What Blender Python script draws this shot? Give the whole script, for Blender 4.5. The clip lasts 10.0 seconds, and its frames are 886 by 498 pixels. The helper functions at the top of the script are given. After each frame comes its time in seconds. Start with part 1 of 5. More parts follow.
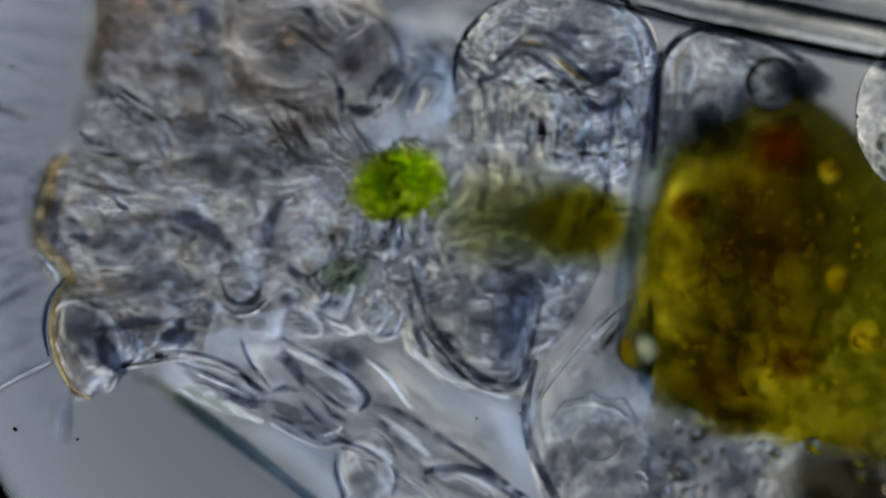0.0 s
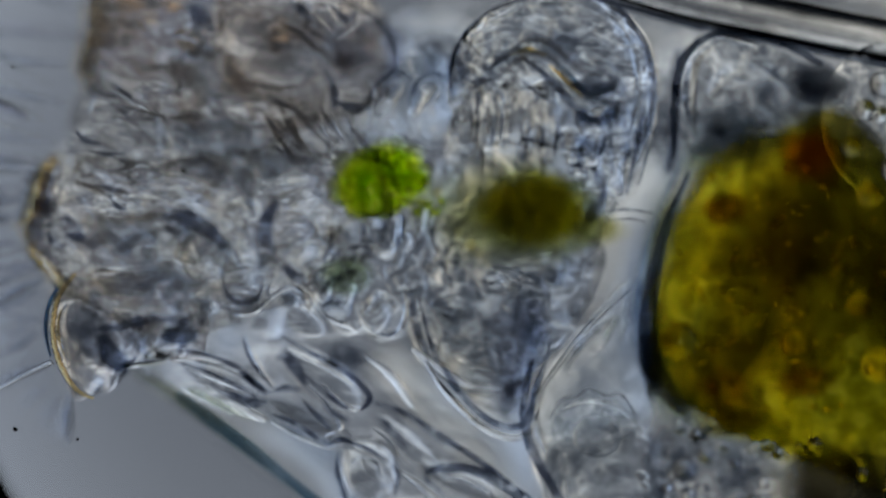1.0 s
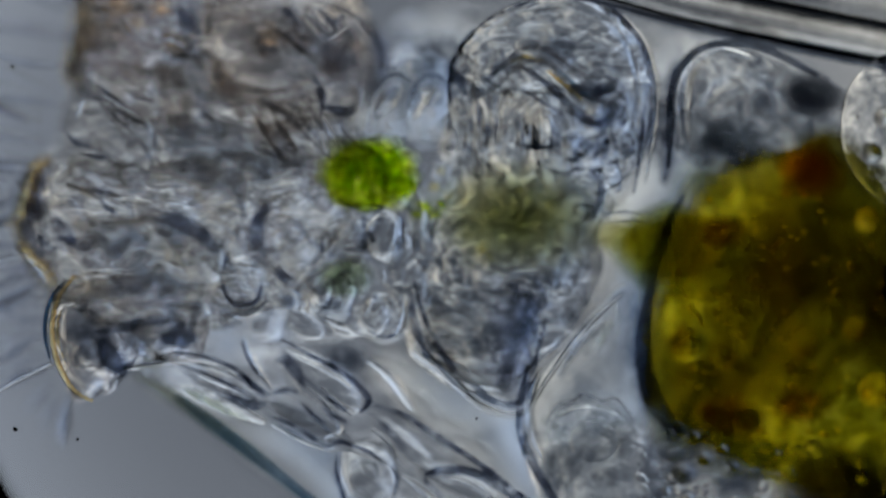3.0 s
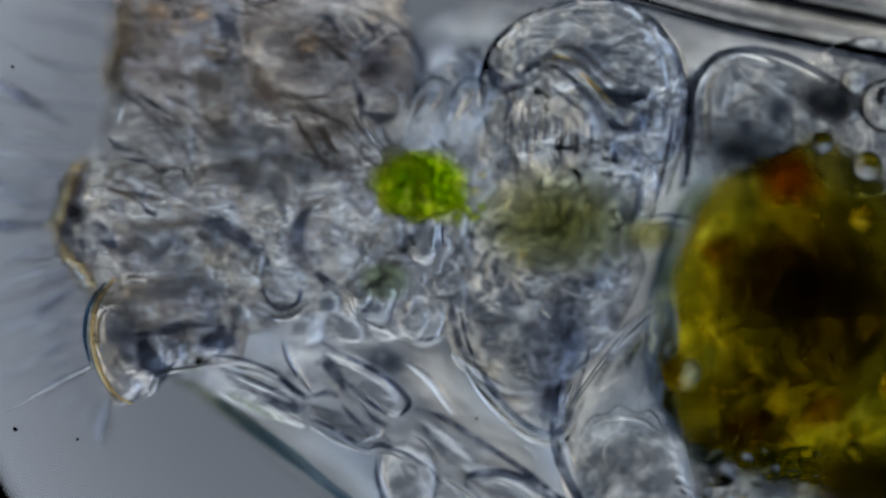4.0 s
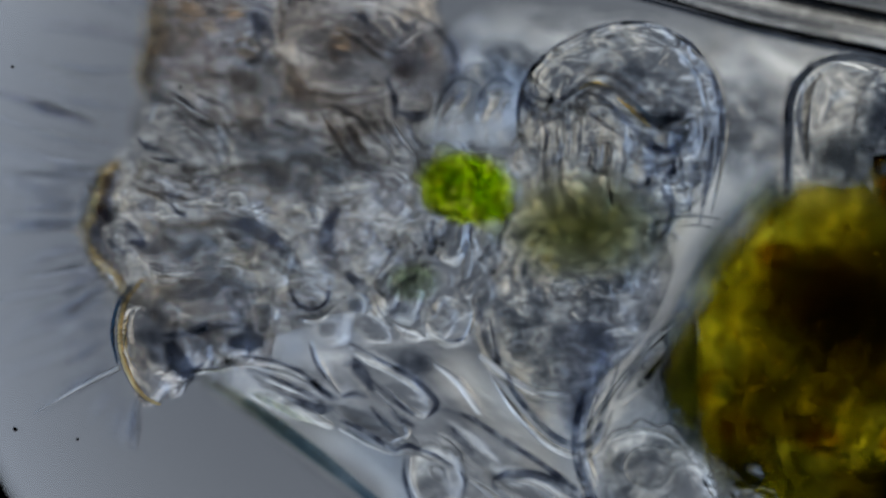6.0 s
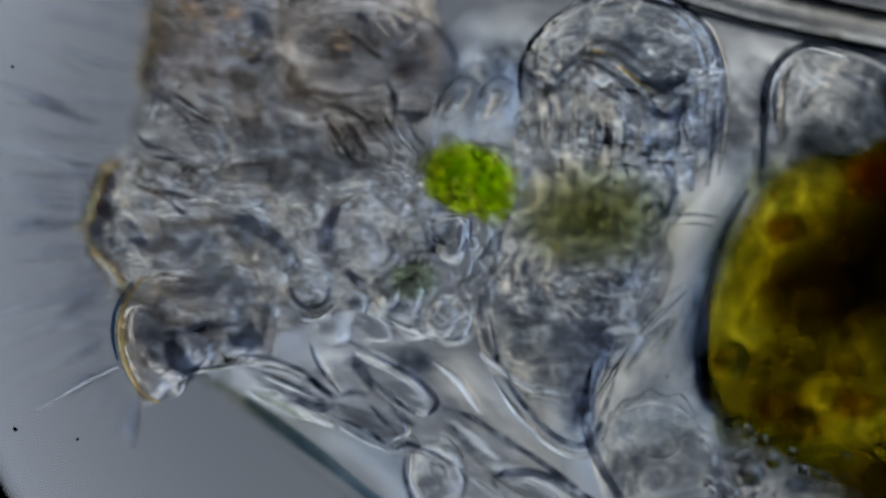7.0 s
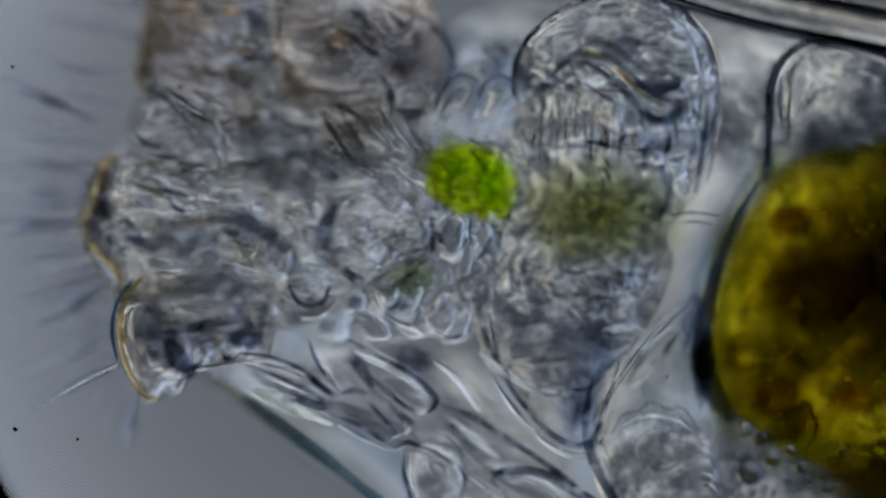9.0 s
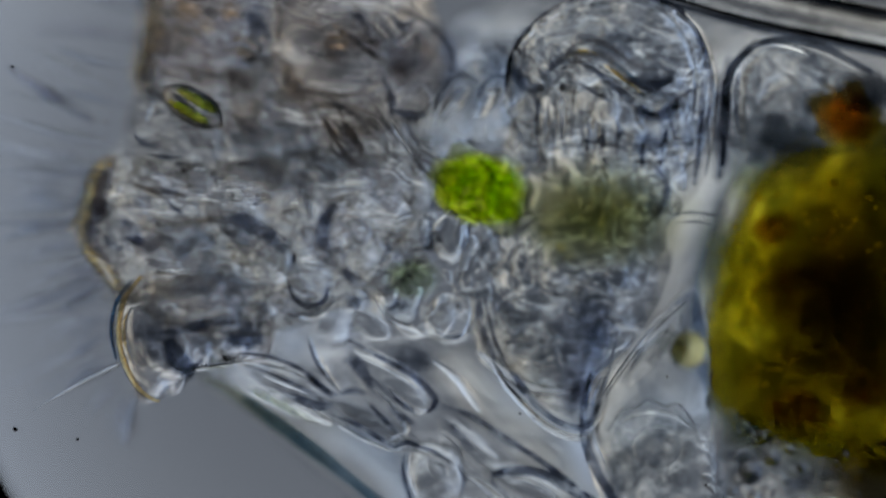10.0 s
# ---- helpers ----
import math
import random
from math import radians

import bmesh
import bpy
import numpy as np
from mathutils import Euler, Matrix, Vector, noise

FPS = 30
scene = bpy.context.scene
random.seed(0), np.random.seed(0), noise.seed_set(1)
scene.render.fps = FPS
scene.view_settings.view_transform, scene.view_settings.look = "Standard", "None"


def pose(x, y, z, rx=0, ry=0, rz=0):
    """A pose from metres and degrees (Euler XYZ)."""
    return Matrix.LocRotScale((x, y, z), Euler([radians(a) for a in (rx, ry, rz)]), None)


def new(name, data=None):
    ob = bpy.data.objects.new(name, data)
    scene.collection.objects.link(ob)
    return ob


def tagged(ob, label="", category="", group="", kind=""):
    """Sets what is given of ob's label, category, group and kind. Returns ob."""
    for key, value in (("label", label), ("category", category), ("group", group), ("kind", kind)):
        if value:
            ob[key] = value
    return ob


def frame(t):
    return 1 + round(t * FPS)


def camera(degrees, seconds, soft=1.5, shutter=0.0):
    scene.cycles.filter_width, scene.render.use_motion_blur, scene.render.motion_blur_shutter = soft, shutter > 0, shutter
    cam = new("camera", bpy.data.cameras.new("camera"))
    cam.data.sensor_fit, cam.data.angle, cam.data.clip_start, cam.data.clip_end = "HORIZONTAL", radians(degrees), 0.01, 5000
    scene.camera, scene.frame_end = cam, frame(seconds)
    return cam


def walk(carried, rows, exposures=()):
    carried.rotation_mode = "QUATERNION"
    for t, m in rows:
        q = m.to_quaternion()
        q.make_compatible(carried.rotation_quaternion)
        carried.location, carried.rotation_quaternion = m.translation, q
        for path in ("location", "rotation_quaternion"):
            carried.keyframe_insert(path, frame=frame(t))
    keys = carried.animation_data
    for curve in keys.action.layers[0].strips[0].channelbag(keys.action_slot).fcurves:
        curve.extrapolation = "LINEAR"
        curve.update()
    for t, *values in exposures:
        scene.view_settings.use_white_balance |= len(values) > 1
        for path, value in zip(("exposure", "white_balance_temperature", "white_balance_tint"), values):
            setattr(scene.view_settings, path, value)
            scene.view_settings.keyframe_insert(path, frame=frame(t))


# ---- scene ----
# A live rotifer on a microscope slide, seen straight down through the microscope.
# One tenth of a micrometre of the specimen is drawn as one millimetre.
HEIGHT = 11.212         # of the objective above the focal plane, z = 0

FOCUS = 0.34            # height of the plane in focus


def at(u, v, z=0.0):
    """A place over the slide: u to the right and v towards the viewer's feet in millimetres, from the field's upper left corner."""
    k = (HEIGHT - z) / HEIGHT / 1000
    return Vector(((u - 784) * k, (441 - v) * k, z))


# ---- camera: the stage is pushed once, early in the shot ----
STAGE = [(0.0, -118, -7), (0.5, -115, -6), (1.0, -115, -8), (1.5, -118, -12), (2.0, -119, -7), (2.5, -121, -8),
         (2.8, -120, -6), (3.4, -106, 1), (3.8, -83, 6), (4.0, -48, 1), (4.2, -17, 7), (4.5, 0, 9), (5.0, 2, 6), (5.5, -1, 4),
         (6.2, 0, 2), (7.0, 0, 0), (7.5, 0, 0), (8.0, -1, -2), (8.5, -2, -4), (9.0, -1, -3), (9.5, -2, -5), (10.0, -2, -3)]
cam = camera(8.0, 10.0, soft=2.7)
cam.data.dof.use_dof, cam.data.dof.focus_distance, cam.data.dof.aperture_fstop = True, HEIGHT - FOCUS, 0.10
scene.cycles.max_bounces, scene.cycles.transmission_bounces, scene.cycles.transparent_max_bounces = 32, 32, 48
walk(cam, [(t, pose(-x / 1000, y / 1000, HEIGHT)) for t, x, y in STAGE], [(0.0, -0.05), (3.0, -0.05), (4.0, -0.06), (5.0, -0.17), (7.0, -0.15), (10.0, -0.16)])

# ---- light: the microscope's lamp shines up through the slide ----
LAMP_DEPTH, LAMP_RADIUS, LAMP_POWER = 12.0, 6.6, 0.192
LAMP_RING = [(0.0, (0.69, 0.76, 0.90)), (0.24, (0.695, 0.765, 0.90)), (0.34, (0.80, 0.88, 1.01)), (0.54, (6.0, 6.3, 6.6)), (0.66, (4.5, 4.8, 5.1)), (0.78, (0.62, 0.76, 1.02)), (0.97, (0.08, 0.10, 0.16))]
LAMP_TINT = [(0.0, (0.65, 0.92, 1.45)), (0.39, (1.0, 1.0, 1.03)), (0.61, (1.0, 1.0, 1.0)), (1.0, (1.35, 1.0, 0.6))]
world = bpy.data.worlds.new("dark_room")
scene.world = world
world.use_nodes = True
world.node_tree.nodes["Background"].inputs["Color"].default_value = (0.5, 0.62, 0.85, 1)
world.node_tree.nodes["Background"].inputs["Strength"].default_value = 0.03


# ---- materials ----
def nodes_of(name):
    m = bpy.data.materials.new(name)
    m.use_nodes = True
    m.node_tree.nodes.clear()
    return m, m.node_tree.nodes, m.node_tree.links


def noise_node(n, l, scale, detail=4.0, rough=0.6, stretch=None, distortion=0.0):
    tex = n.new("ShaderNodeTexNoise")
    co = n.new("ShaderNodeTexCoord")
    tex.inputs["Scale"].default_value = scale
    tex.inputs["Detail"].default_value = detail
    tex.inputs["Roughness"].default_value = rough
    tex.inputs["Distortion"].default_value = distortion
    if stretch:
        mp = n.new("ShaderNodeMapping")
        mp.inputs["Scale"].default_value = stretch[:3]
        mp.inputs["Rotation"].default_value = (0, 0, radians(stretch[3]))
        l.new(co.outputs["Object"], mp.inputs["Vector"])
        l.new(mp.outputs["Vector"], tex.inputs["Vector"])
    else:
        l.new(co.outputs["Object"], tex.inputs["Vector"])
    return tex.outputs["Fac"]


def ramp(n, l, fac, stops):
    r = n.new("ShaderNodeValToRGB")
    els = r.color_ramp.elements
    while len(els) < len(stops):
        els.new(0.5)
    for e, (p, c) in zip(els, stops):
        e.position, e.color = p, (*c, 1)
    l.new(fac, r.inputs["Fac"])
    return r.outputs["Color"]


def thinned(n, l, colour, grain, edge, clear):
    """Lets the pigment of a body thin out to a clear rim, unevenly."""
    co = n.new("ShaderNodeTexCoord")
    mid = n.new("ShaderNodeVectorMath")
    mid.operation = "SUBTRACT"
    mid.inputs[1].default_value = (0.5, 0.5, 0.5)
    l.new(co.outputs["Generated"], mid.inputs[0])
    flat = n.new("ShaderNodeVectorMath")
    flat.operation = "MULTIPLY"
    flat.inputs[1].default_value = (2, 2, 0)
    l.new(mid.outputs["Vector"], flat.inputs[0])
    far = n.new("ShaderNodeVectorMath")
    far.operation = "LENGTH"
    l.new(flat.outputs["Vector"], far.inputs[0])
    uneven = n.new("ShaderNodeMath")
    uneven.operation = "MULTIPLY_ADD"
    uneven.inputs[1].default_value, uneven.inputs[2].default_value = -0.7, 0.35
    l.new(grain, uneven.inputs[0])
    reach = n.new("ShaderNodeMath")
    reach.operation = "ADD"
    l.new(far.outputs["Value"], reach.inputs[0])
    l.new(uneven.outputs["Value"], reach.inputs[1])
    span = n.new("ShaderNodeMapRange")
    span.interpolation_type = "SMOOTHSTEP"
    span.inputs["From Min"].default_value, span.inputs["From Max"].default_value = 1.0 - edge, 0.95
    span.inputs["To Min"].default_value, span.inputs["To Max"].default_value = 1.0, 0.0
    l.new(reach.outputs["Value"], span.inputs["Value"])
    mix = n.new("ShaderNodeMix")
    mix.data_type = "RGBA"
    mix.inputs["A"].default_value = (*clear, 1)
    l.new(span.outputs["Result"], mix.inputs["Factor"])
    l.new(colour, mix.inputs["B"])
    return mix.outputs["Result"], span.outputs["Result"]


def tissue(name, stops, ior, scale=9.0, fine=45.0, bump=0.5, haze=0.06, stretch=None, rough=0.0, detail=5.0, relief=0.02, grit=1.5, fade=0.0, clear=(0.84, 0.86, 0.72)):
    """Wet living tissue: refracts, takes its colour from patches of pigment, scatters a little, with a grainy relief."""
    m, n, l = nodes_of(name)
    out = n.new("ShaderNodeOutputMaterial")
    refr = n.new("ShaderNodeBsdfRefraction")
    refr.inputs["IOR"].default_value = ior
    refr.inputs["Roughness"].default_value = rough
    grain = noise_node(n, l, scale, detail, 0.62, stretch, 0.4)
    colour = ramp(n, l, grain, stops)
    if fade:
        colour = thinned(n, l, colour, grain, fade, clear)[0]
    l.new(colour, refr.inputs["Color"])
    height = noise_node(n, l, fine, grit, 0.45, stretch, 0.6)
    b = n.new("ShaderNodeBump")
    b.inputs["Strength"].default_value = bump
    b.inputs["Distance"].default_value = relief
    l.new(height, b.inputs["Height"])
    l.new(b.outputs["Normal"], refr.inputs["Normal"])
    last = refr.outputs["BSDF"]
    if haze:
        tr = n.new("ShaderNodeBsdfTranslucent")
        l.new(colour, tr.inputs["Color"])
        mix = n.new("ShaderNodeMixShader")
        mix.inputs["Fac"].default_value = haze
        l.new(last, mix.inputs[1])
        l.new(tr.outputs["BSDF"], mix.inputs[2])
        last = mix.outputs["Shader"]
    l.new(last, out.inputs["Surface"])
    return m


def stain(name, stops, scale=12.0):
    """Thin pigment that only tints the light passing through it."""
    m, n, l = nodes_of(name)
    out = n.new("ShaderNodeOutputMaterial")
    tr = n.new("ShaderNodeBsdfTransparent")
    l.new(ramp(n, l, noise_node(n, l, scale, 5.0, 0.6, None, 0.5), stops), tr.inputs["Color"])
    l.new(tr.outputs["BSDF"], out.inputs["Surface"])
    return m


def soft_stain(name, stops, scale=14.0, edge=0.55, haze=0.0):
    """Pigment that thins out towards the rim of its patch, unevenly; haze scatters light in its dense middle."""
    m, n, l = nodes_of(name)
    out = n.new("ShaderNodeOutputMaterial")
    tr = n.new("ShaderNodeBsdfTransparent")
    grain = noise_node(n, l, scale, 5.0, 0.65, None, 0.5)
    pigment = ramp(n, l, grain, stops)
    colour, dense = thinned(n, l, pigment, grain, edge, (1, 1, 1))
    l.new(colour, tr.inputs["Color"])
    last = tr.outputs["BSDF"]
    if haze:
        milk = n.new("ShaderNodeBsdfTranslucent")
        l.new(pigment, milk.inputs["Color"])
        part_of = n.new("ShaderNodeMath")
        part_of.operation = "MULTIPLY"
        part_of.inputs[1].default_value = haze
        l.new(dense, part_of.inputs[0])
        mix = n.new("ShaderNodeMixShader")
        l.new(part_of.outputs["Value"], mix.inputs["Fac"])
        l.new(last, mix.inputs[1])
        l.new(milk.outputs["BSDF"], mix.inputs[2])
        last = mix.outputs["Shader"]
    l.new(last, out.inputs["Surface"])
    return m


def glow(name, strength):
    """The condenser: a dimmer middle, a bright ring, a bluish then amber edge that fades out."""
    m, n, l = nodes_of(name)
    out = n.new("ShaderNodeOutputMaterial")
    em = n.new("ShaderNodeEmission")
    co = n.new("ShaderNodeTexCoord")
    far = n.new("ShaderNodeVectorMath")
    far.operation = "LENGTH"
    l.new(co.outputs["Object"], far.inputs[0])
    span = n.new("ShaderNodeMath")
    span.operation = "DIVIDE"
    span.inputs[1].default_value = LAMP_RADIUS
    l.new(far.outputs["Value"], span.inputs[0])
    colour = ramp(n, l, span.outputs["Value"], LAMP_RING)
    split = n.new("ShaderNodeSeparateXYZ")
    l.new(co.outputs["Object"], split.inputs[0])
    side = n.new("ShaderNodeMath")
    side.operation = "MULTIPLY_ADD"
    side.inputs[1].default_value, side.inputs[2].default_value = 0.5 / LAMP_RADIUS, 0.5
    l.new(split.outputs["X"], side.inputs[0])
    tint = n.new("ShaderNodeMix")
    tint.data_type, tint.blend_type = "RGBA", "MULTIPLY"
    tint.inputs["Factor"].default_value = 1.0
    l.new(colour, tint.inputs["A"])
    l.new(ramp(n, l, side.outputs["Value"], LAMP_TINT), tint.inputs["B"])
    l.new(tint.outputs["Result"], em.inputs["Color"])
    em.inputs["Strength"].default_value = strength
    l.new(em.outputs["Emission"], out.inputs["Surface"])
    return m


def clear_glass(name):
    m, n, l = nodes_of(name)
    out = n.new("ShaderNodeOutputMaterial")
    tr = n.new("ShaderNodeBsdfTransparent")
    tr.inputs["Color"].default_value = (0.985, 0.995, 0.99, 1)
    gl = n.new("ShaderNodeBsdfGlossy")
    gl.inputs["Roughness"].default_value = 0.02
    fr = n.new("ShaderNodeFresnel")
    fr.inputs["IOR"].default_value = 1.15
    mix = n.new("ShaderNodeMixShader")
    l.new(fr.outputs["Fac"], mix.inputs["Fac"])
    l.new(tr.outputs["BSDF"], mix.inputs[1])
    l.new(gl.outputs["BSDF"], mix.inputs[2])
    l.new(mix.outputs["Shader"], out.inputs["Surface"])
    return m


GREY = [(0.36, (0.62, 0.61, 0.60)), (0.5, (0.91, 0.90, 0.885)), (0.64, (1.0, 0.99, 0.97))]
BROWN = [(0.28, (0.80, 0.76, 0.73)), (0.5, (0.93, 0.91, 0.895)), (0.75, (1.0, 0.985, 0.97))]
CLOUD = [(0.36, (0.64, 0.66, 0.68)), (0.5, (0.89, 0.895, 0.90)), (0.64, (1, 1, 1))]
PALE = [(0.30, (0.88, 0.89, 0.90)), (0.6, (0.98, 0.98, 0.98)), (0.8, (1, 1, 1))]
MAT = {
    "lobe": tissue("brown_grey_tissue", [(0.34, (0.70, 0.665, 0.64)), (0.5, (0.88, 0.86, 0.845)), (0.68, (1.0, 0.985, 0.97))], 1.12, 9, 16, 1.0, 0.0, (1, 2.6, 1, 62), relief=0.055, grit=3.0),
    "cheek": tissue("grey_cheek_tissue", [(0.36, (0.74, 0.725, 0.71)), (0.5, (0.90, 0.89, 0.875)), (0.64, (1, 0.99, 0.97))], 1.11, 16, 20, 1.0, 0.0, (1, 3.0, 1, 50), relief=0.038, grit=2.6),
    "oral": tissue("grey_oral_tissue", GREY, 1.13, 18, 24, 1.0, 0.0, (1, 2.2, 1, 10), relief=0.055, grit=2.6),
    "chin": tissue("grey_chin_tissue", BROWN, 1.11, 14, 20, 0.9, 0.0, relief=0.045, grit=2.5),
    "grain": tissue("clear_granule", PALE, 1.05, 20, 60, 0.15, 0.0),
    "grain_dark": tissue("dark_granule", [(0.3, (0.70, 0.66, 0.63)), (0.7, (0.97, 0.95, 0.93))], 1.05, 20, 60, 0.15, 0.0),
    "cell": tissue("clear_cell", PALE, 1.06, 14, 22, 0.9, 0.0, relief=0.032, grit=2.2),
    "fold": tissue("clear_fold", PALE, 1.11, 12, 16, 0.9, 0.0, (1, 1.8, 1, 35), relief=0.032, grit=2.0),
    "dome": tissue("muscle_dome", [(0.38, (0.66, 0.68, 0.71)), (0.5, (0.90, 0.91, 0.92)), (0.64, (1, 1, 1))], 1.14, 11, 13, 1.0, 0.0, (1, 1.7, 1, -20), relief=0.04, grit=2.6),
    "jaws": tissue("striped_muscle", PALE, 1.14, 10, 15, 1.0, 0.0, (2.4, 0.8, 1, 4), relief=0.055),
    "base": tissue("mottled_jaw_tissue", [(0.38, (0.66, 0.67, 0.69)), (0.5, (0.88, 0.885, 0.89)), (0.62, (1, 1, 1))], 1.09, 26, 26, 1.0, 0.0, relief=0.032, grit=2.5),
    "sac": tissue("grey_sac", CLOUD, 1.1, 18, 22, 1.0, 0.0, (1, 1.7, 1, 60), relief=0.036, grit=2.2),
    "trunk": tissue("clear_trunk", PALE, 1.10, 7, 15, 1.0, 0.0, (1, 1.4, 1, 38), relief=0.04, grit=1.5),
    "rim": tissue("amber_rim", [(0.3, (0.72, 0.62, 0.47)), (0.7, (0.96, 0.88, 0.72))], 1.12, 12, 30, 0.6, 0.0),
    "pale_rim": tissue("pale_amber_rim", [(0.3, (0.88, 0.76, 0.50)), (0.7, (1.0, 0.93, 0.74))], 1.16, 12, 30, 0.4, 0.0),
    "bubble": tissue("gas_bubble", PALE, 1.45, 4, 6, 0.02, 0.0),
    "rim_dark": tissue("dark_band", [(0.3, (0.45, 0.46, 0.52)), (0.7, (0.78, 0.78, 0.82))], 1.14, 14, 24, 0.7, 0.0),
    "cuticle": tissue("clear_cuticle", PALE, 1.25, 5, 8, 0.15, 0.0),
    "cuticle_blue": tissue("shaded_cuticle", [(0.3, (0.22, 0.38, 0.50)), (0.7, (0.42, 0.58, 0.70))], 1.3, 5, 8, 0.1, 0.0),
    "green": tissue("chlorophyll", [(0.38, (0.40, 0.60, 0.01)), (0.5, (0.75, 0.90, 0.05)), (0.62, (0.97, 0.99, 0.40))], 1.10, 60, 34, 1.0, 0.0, relief=0.03, grit=2.5, fade=0.3),
    "alga": tissue("bright_chlorophyll", [(0.34, (0.72, 0.86, 0.08)), (0.60, (1.0, 1.0, 0.5))], 1.07, 60, 40, 0.5, 0.0),
    "faint_green": soft_stain("pale_green_cell", [(0.40, (0.62, 0.70, 0.50)), (0.60, (0.97, 0.98, 0.92))], 40.0, 0.5),
    "bolus": soft_stain("olive_food", [(0.40, (0.50, 0.52, 0.23)), (0.60, (0.94, 0.94, 0.68))], 15.0, 0.8, 0.22),
    "dark_food": soft_stain("brown_food", [(0.40, (0.38, 0.35, 0.12)), (0.52, (0.67, 0.62, 0.33)), (0.62, (0.97, 0.93, 0.66))], 34.0, 0.6),
    "remnant": soft_stain("pale_olive_food", [(0.40, (0.62, 0.60, 0.30)), (0.60, (0.96, 0.94, 0.72))], 24.0, 0.7),
    "dense": stain("soft_grey_tint", [(0.35, (0.78, 0.78, 0.80)), (0.65, (0.96, 0.96, 0.97))]),
    "muscle": stain("soft_dark_tint", [(0.35, (0.58, 0.60, 0.66)), (0.65, (0.86, 0.87, 0.90))]),
    "pellet": tissue("brown_olive_food", [(0.36, (0.42, 0.38, 0.02)), (0.64, (0.78, 0.72, 0.14))], 1.03, 22, 24, 0.6, 0.0, fade=0.45),
    "stomach": tissue("olive_brown_gut", [(0.38, (0.40, 0.365, 0.02)), (0.5, (0.675, 0.625, 0.06)), (0.60, (0.93, 0.88, 0.25))], 1.03, 34, 36, 0.35, 0.0, relief=0.012, detail=9.0, grit=3.0, fade=0.28, clear=(0.54, 0.50, 0.22)),
    "wall": tissue("clear_wall", [(0.34, (0.80, 0.83, 0.86)), (0.66, (0.97, 0.98, 0.99))], 1.02, 16, 12, 0.4, 0.0, relief=0.015, grit=2.5),
    "nucleus": soft_stain("grey_nucleus", [(0.40, (0.66, 0.68, 0.70)), (0.5, (0.84, 0.85, 0.86)), (0.60, (0.98, 0.98, 0.98))], 44.0, 0.4),
    "hind": tissue("blue_grey_gut", [(0.38, (0.60, 0.61, 0.64)), (0.62, (0.86, 0.87, 0.88))], 1.05, 26, 22, 0.7, 0.0, relief=0.02, grit=3.0),
    "cap": tissue("grey_clear_gland", [(0.40, (0.66, 0.68, 0.71)), (0.60, (0.96, 0.97, 0.98))], 1.07, 30, 16, 0.9, 0.0, relief=0.03, grit=3.0),
    "gland": tissue("milky_gland", [(0.38, (0.84, 0.855, 0.87)), (0.60, (1.0, 1.0, 1.0))], 1.07, 30, 22, 0.9, 0.0, relief=0.028, grit=3.5),
    "gut_grain": tissue("gut_granule", [(0.34, (0.72, 0.62, 0.12)), (0.66, (1.0, 0.93, 0.45))], 1.07, 12, 30, 0.4, 0.03),
    "oil": tissue("yellow_oil", [(0.3, (1.0, 0.90, 0.52)), (0.7, (1.0, 0.96, 0.74))], 1.25, 6, 8, 0.05, 0.0),
    "red": tissue("red_pigment", [(0.36, (0.60, 0.24, 0.04)), (0.64, (0.84, 0.50, 0.11))], 1.03, 20, 20, 0.5, 0.0, fade=0.7, clear=(0.85, 0.75, 0.4)),
    "black": tissue("black_pigment", [(0.40, (0.16, 0.14, 0.08)), (0.60, (0.52, 0.47, 0.33))], 1.03, 16, 20, 0.5, 0.0, fade=0.7, clear=(0.95, 0.95, 0.93)),
    "hair": tissue("ciliary_hair", [(0.3, (0.66, 0.68, 0.72)), (0.7, (0.84, 0.85, 0.88))], 1.06, 5, 8, 0.1, 0.0),
    "streak": tissue("pale_ciliary_hair", [(0.3, (0.78, 0.79, 0.82)), (0.7, (0.91, 0.92, 0.94))], 1.05, 5, 8, 0.1, 0.0),
    "bristle": tissue("fine_bristle", [(0.3, (0.62, 0.62, 0.64)), (0.7, (0.85, 0.85, 0.86))], 1.12, 5, 8, 0.1, 0.0),
    "amber": tissue("peach_grain", [(0.3, (1.0, 0.86, 0.70)), (0.7, (1.0, 0.94, 0.84))], 1.12, 20, 30, 0.3, 0.0),
    "ridge": tissue("tooth_ridge", PALE, 1.2, 5, 8, 0.1, 0.0),
    "lump": tissue("clear_lump", [(0.36, (0.84, 0.83, 0.81)), (0.62, (1.0, 0.99, 0.97))], 1.08, 14, 11, 0.8, 0.0, relief=0.025),
    "filament": tissue("filament_wall", GREY, 1.26, 4, 7, 0.12, 0.0),
    "dust": tissue("soot_speck", [(0.3, (0.004, 0.004, 0.004)), (0.7, (0.01, 0.01, 0.01))], 1.05, 40, 60, 0.3, 0.0),
    "drop": tissue("clear_drop", PALE, 1.25, 5, 8, 0.05, 0.0),
    "olive": stain("olive_cuticle", [(0.36, (0.58, 0.60, 0.52)), (0.64, (0.82, 0.83, 0.77))], 10.0),
    # soft dark tints that put shading into the tissue
    "deep": soft_stain("dark_grey_shading", [(0.40, (0.30, 0.32, 0.34)), (0.5, (0.52, 0.54, 0.55)), (0.60, (0.86, 0.87, 0.87))], 26.0, 0.75),
    "shade": soft_stain("blue_grey_shading", [(0.40, (0.44, 0.47, 0.52)), (0.5, (0.70, 0.72, 0.75)), (0.60, (0.96, 0.97, 0.98))], 38.0, 0.7),
    "band": stain("blue_black_rim_tint", [(0.36, (0.48, 0.54, 0.63)), (0.64, (0.80, 0.85, 0.91))], 14.0),
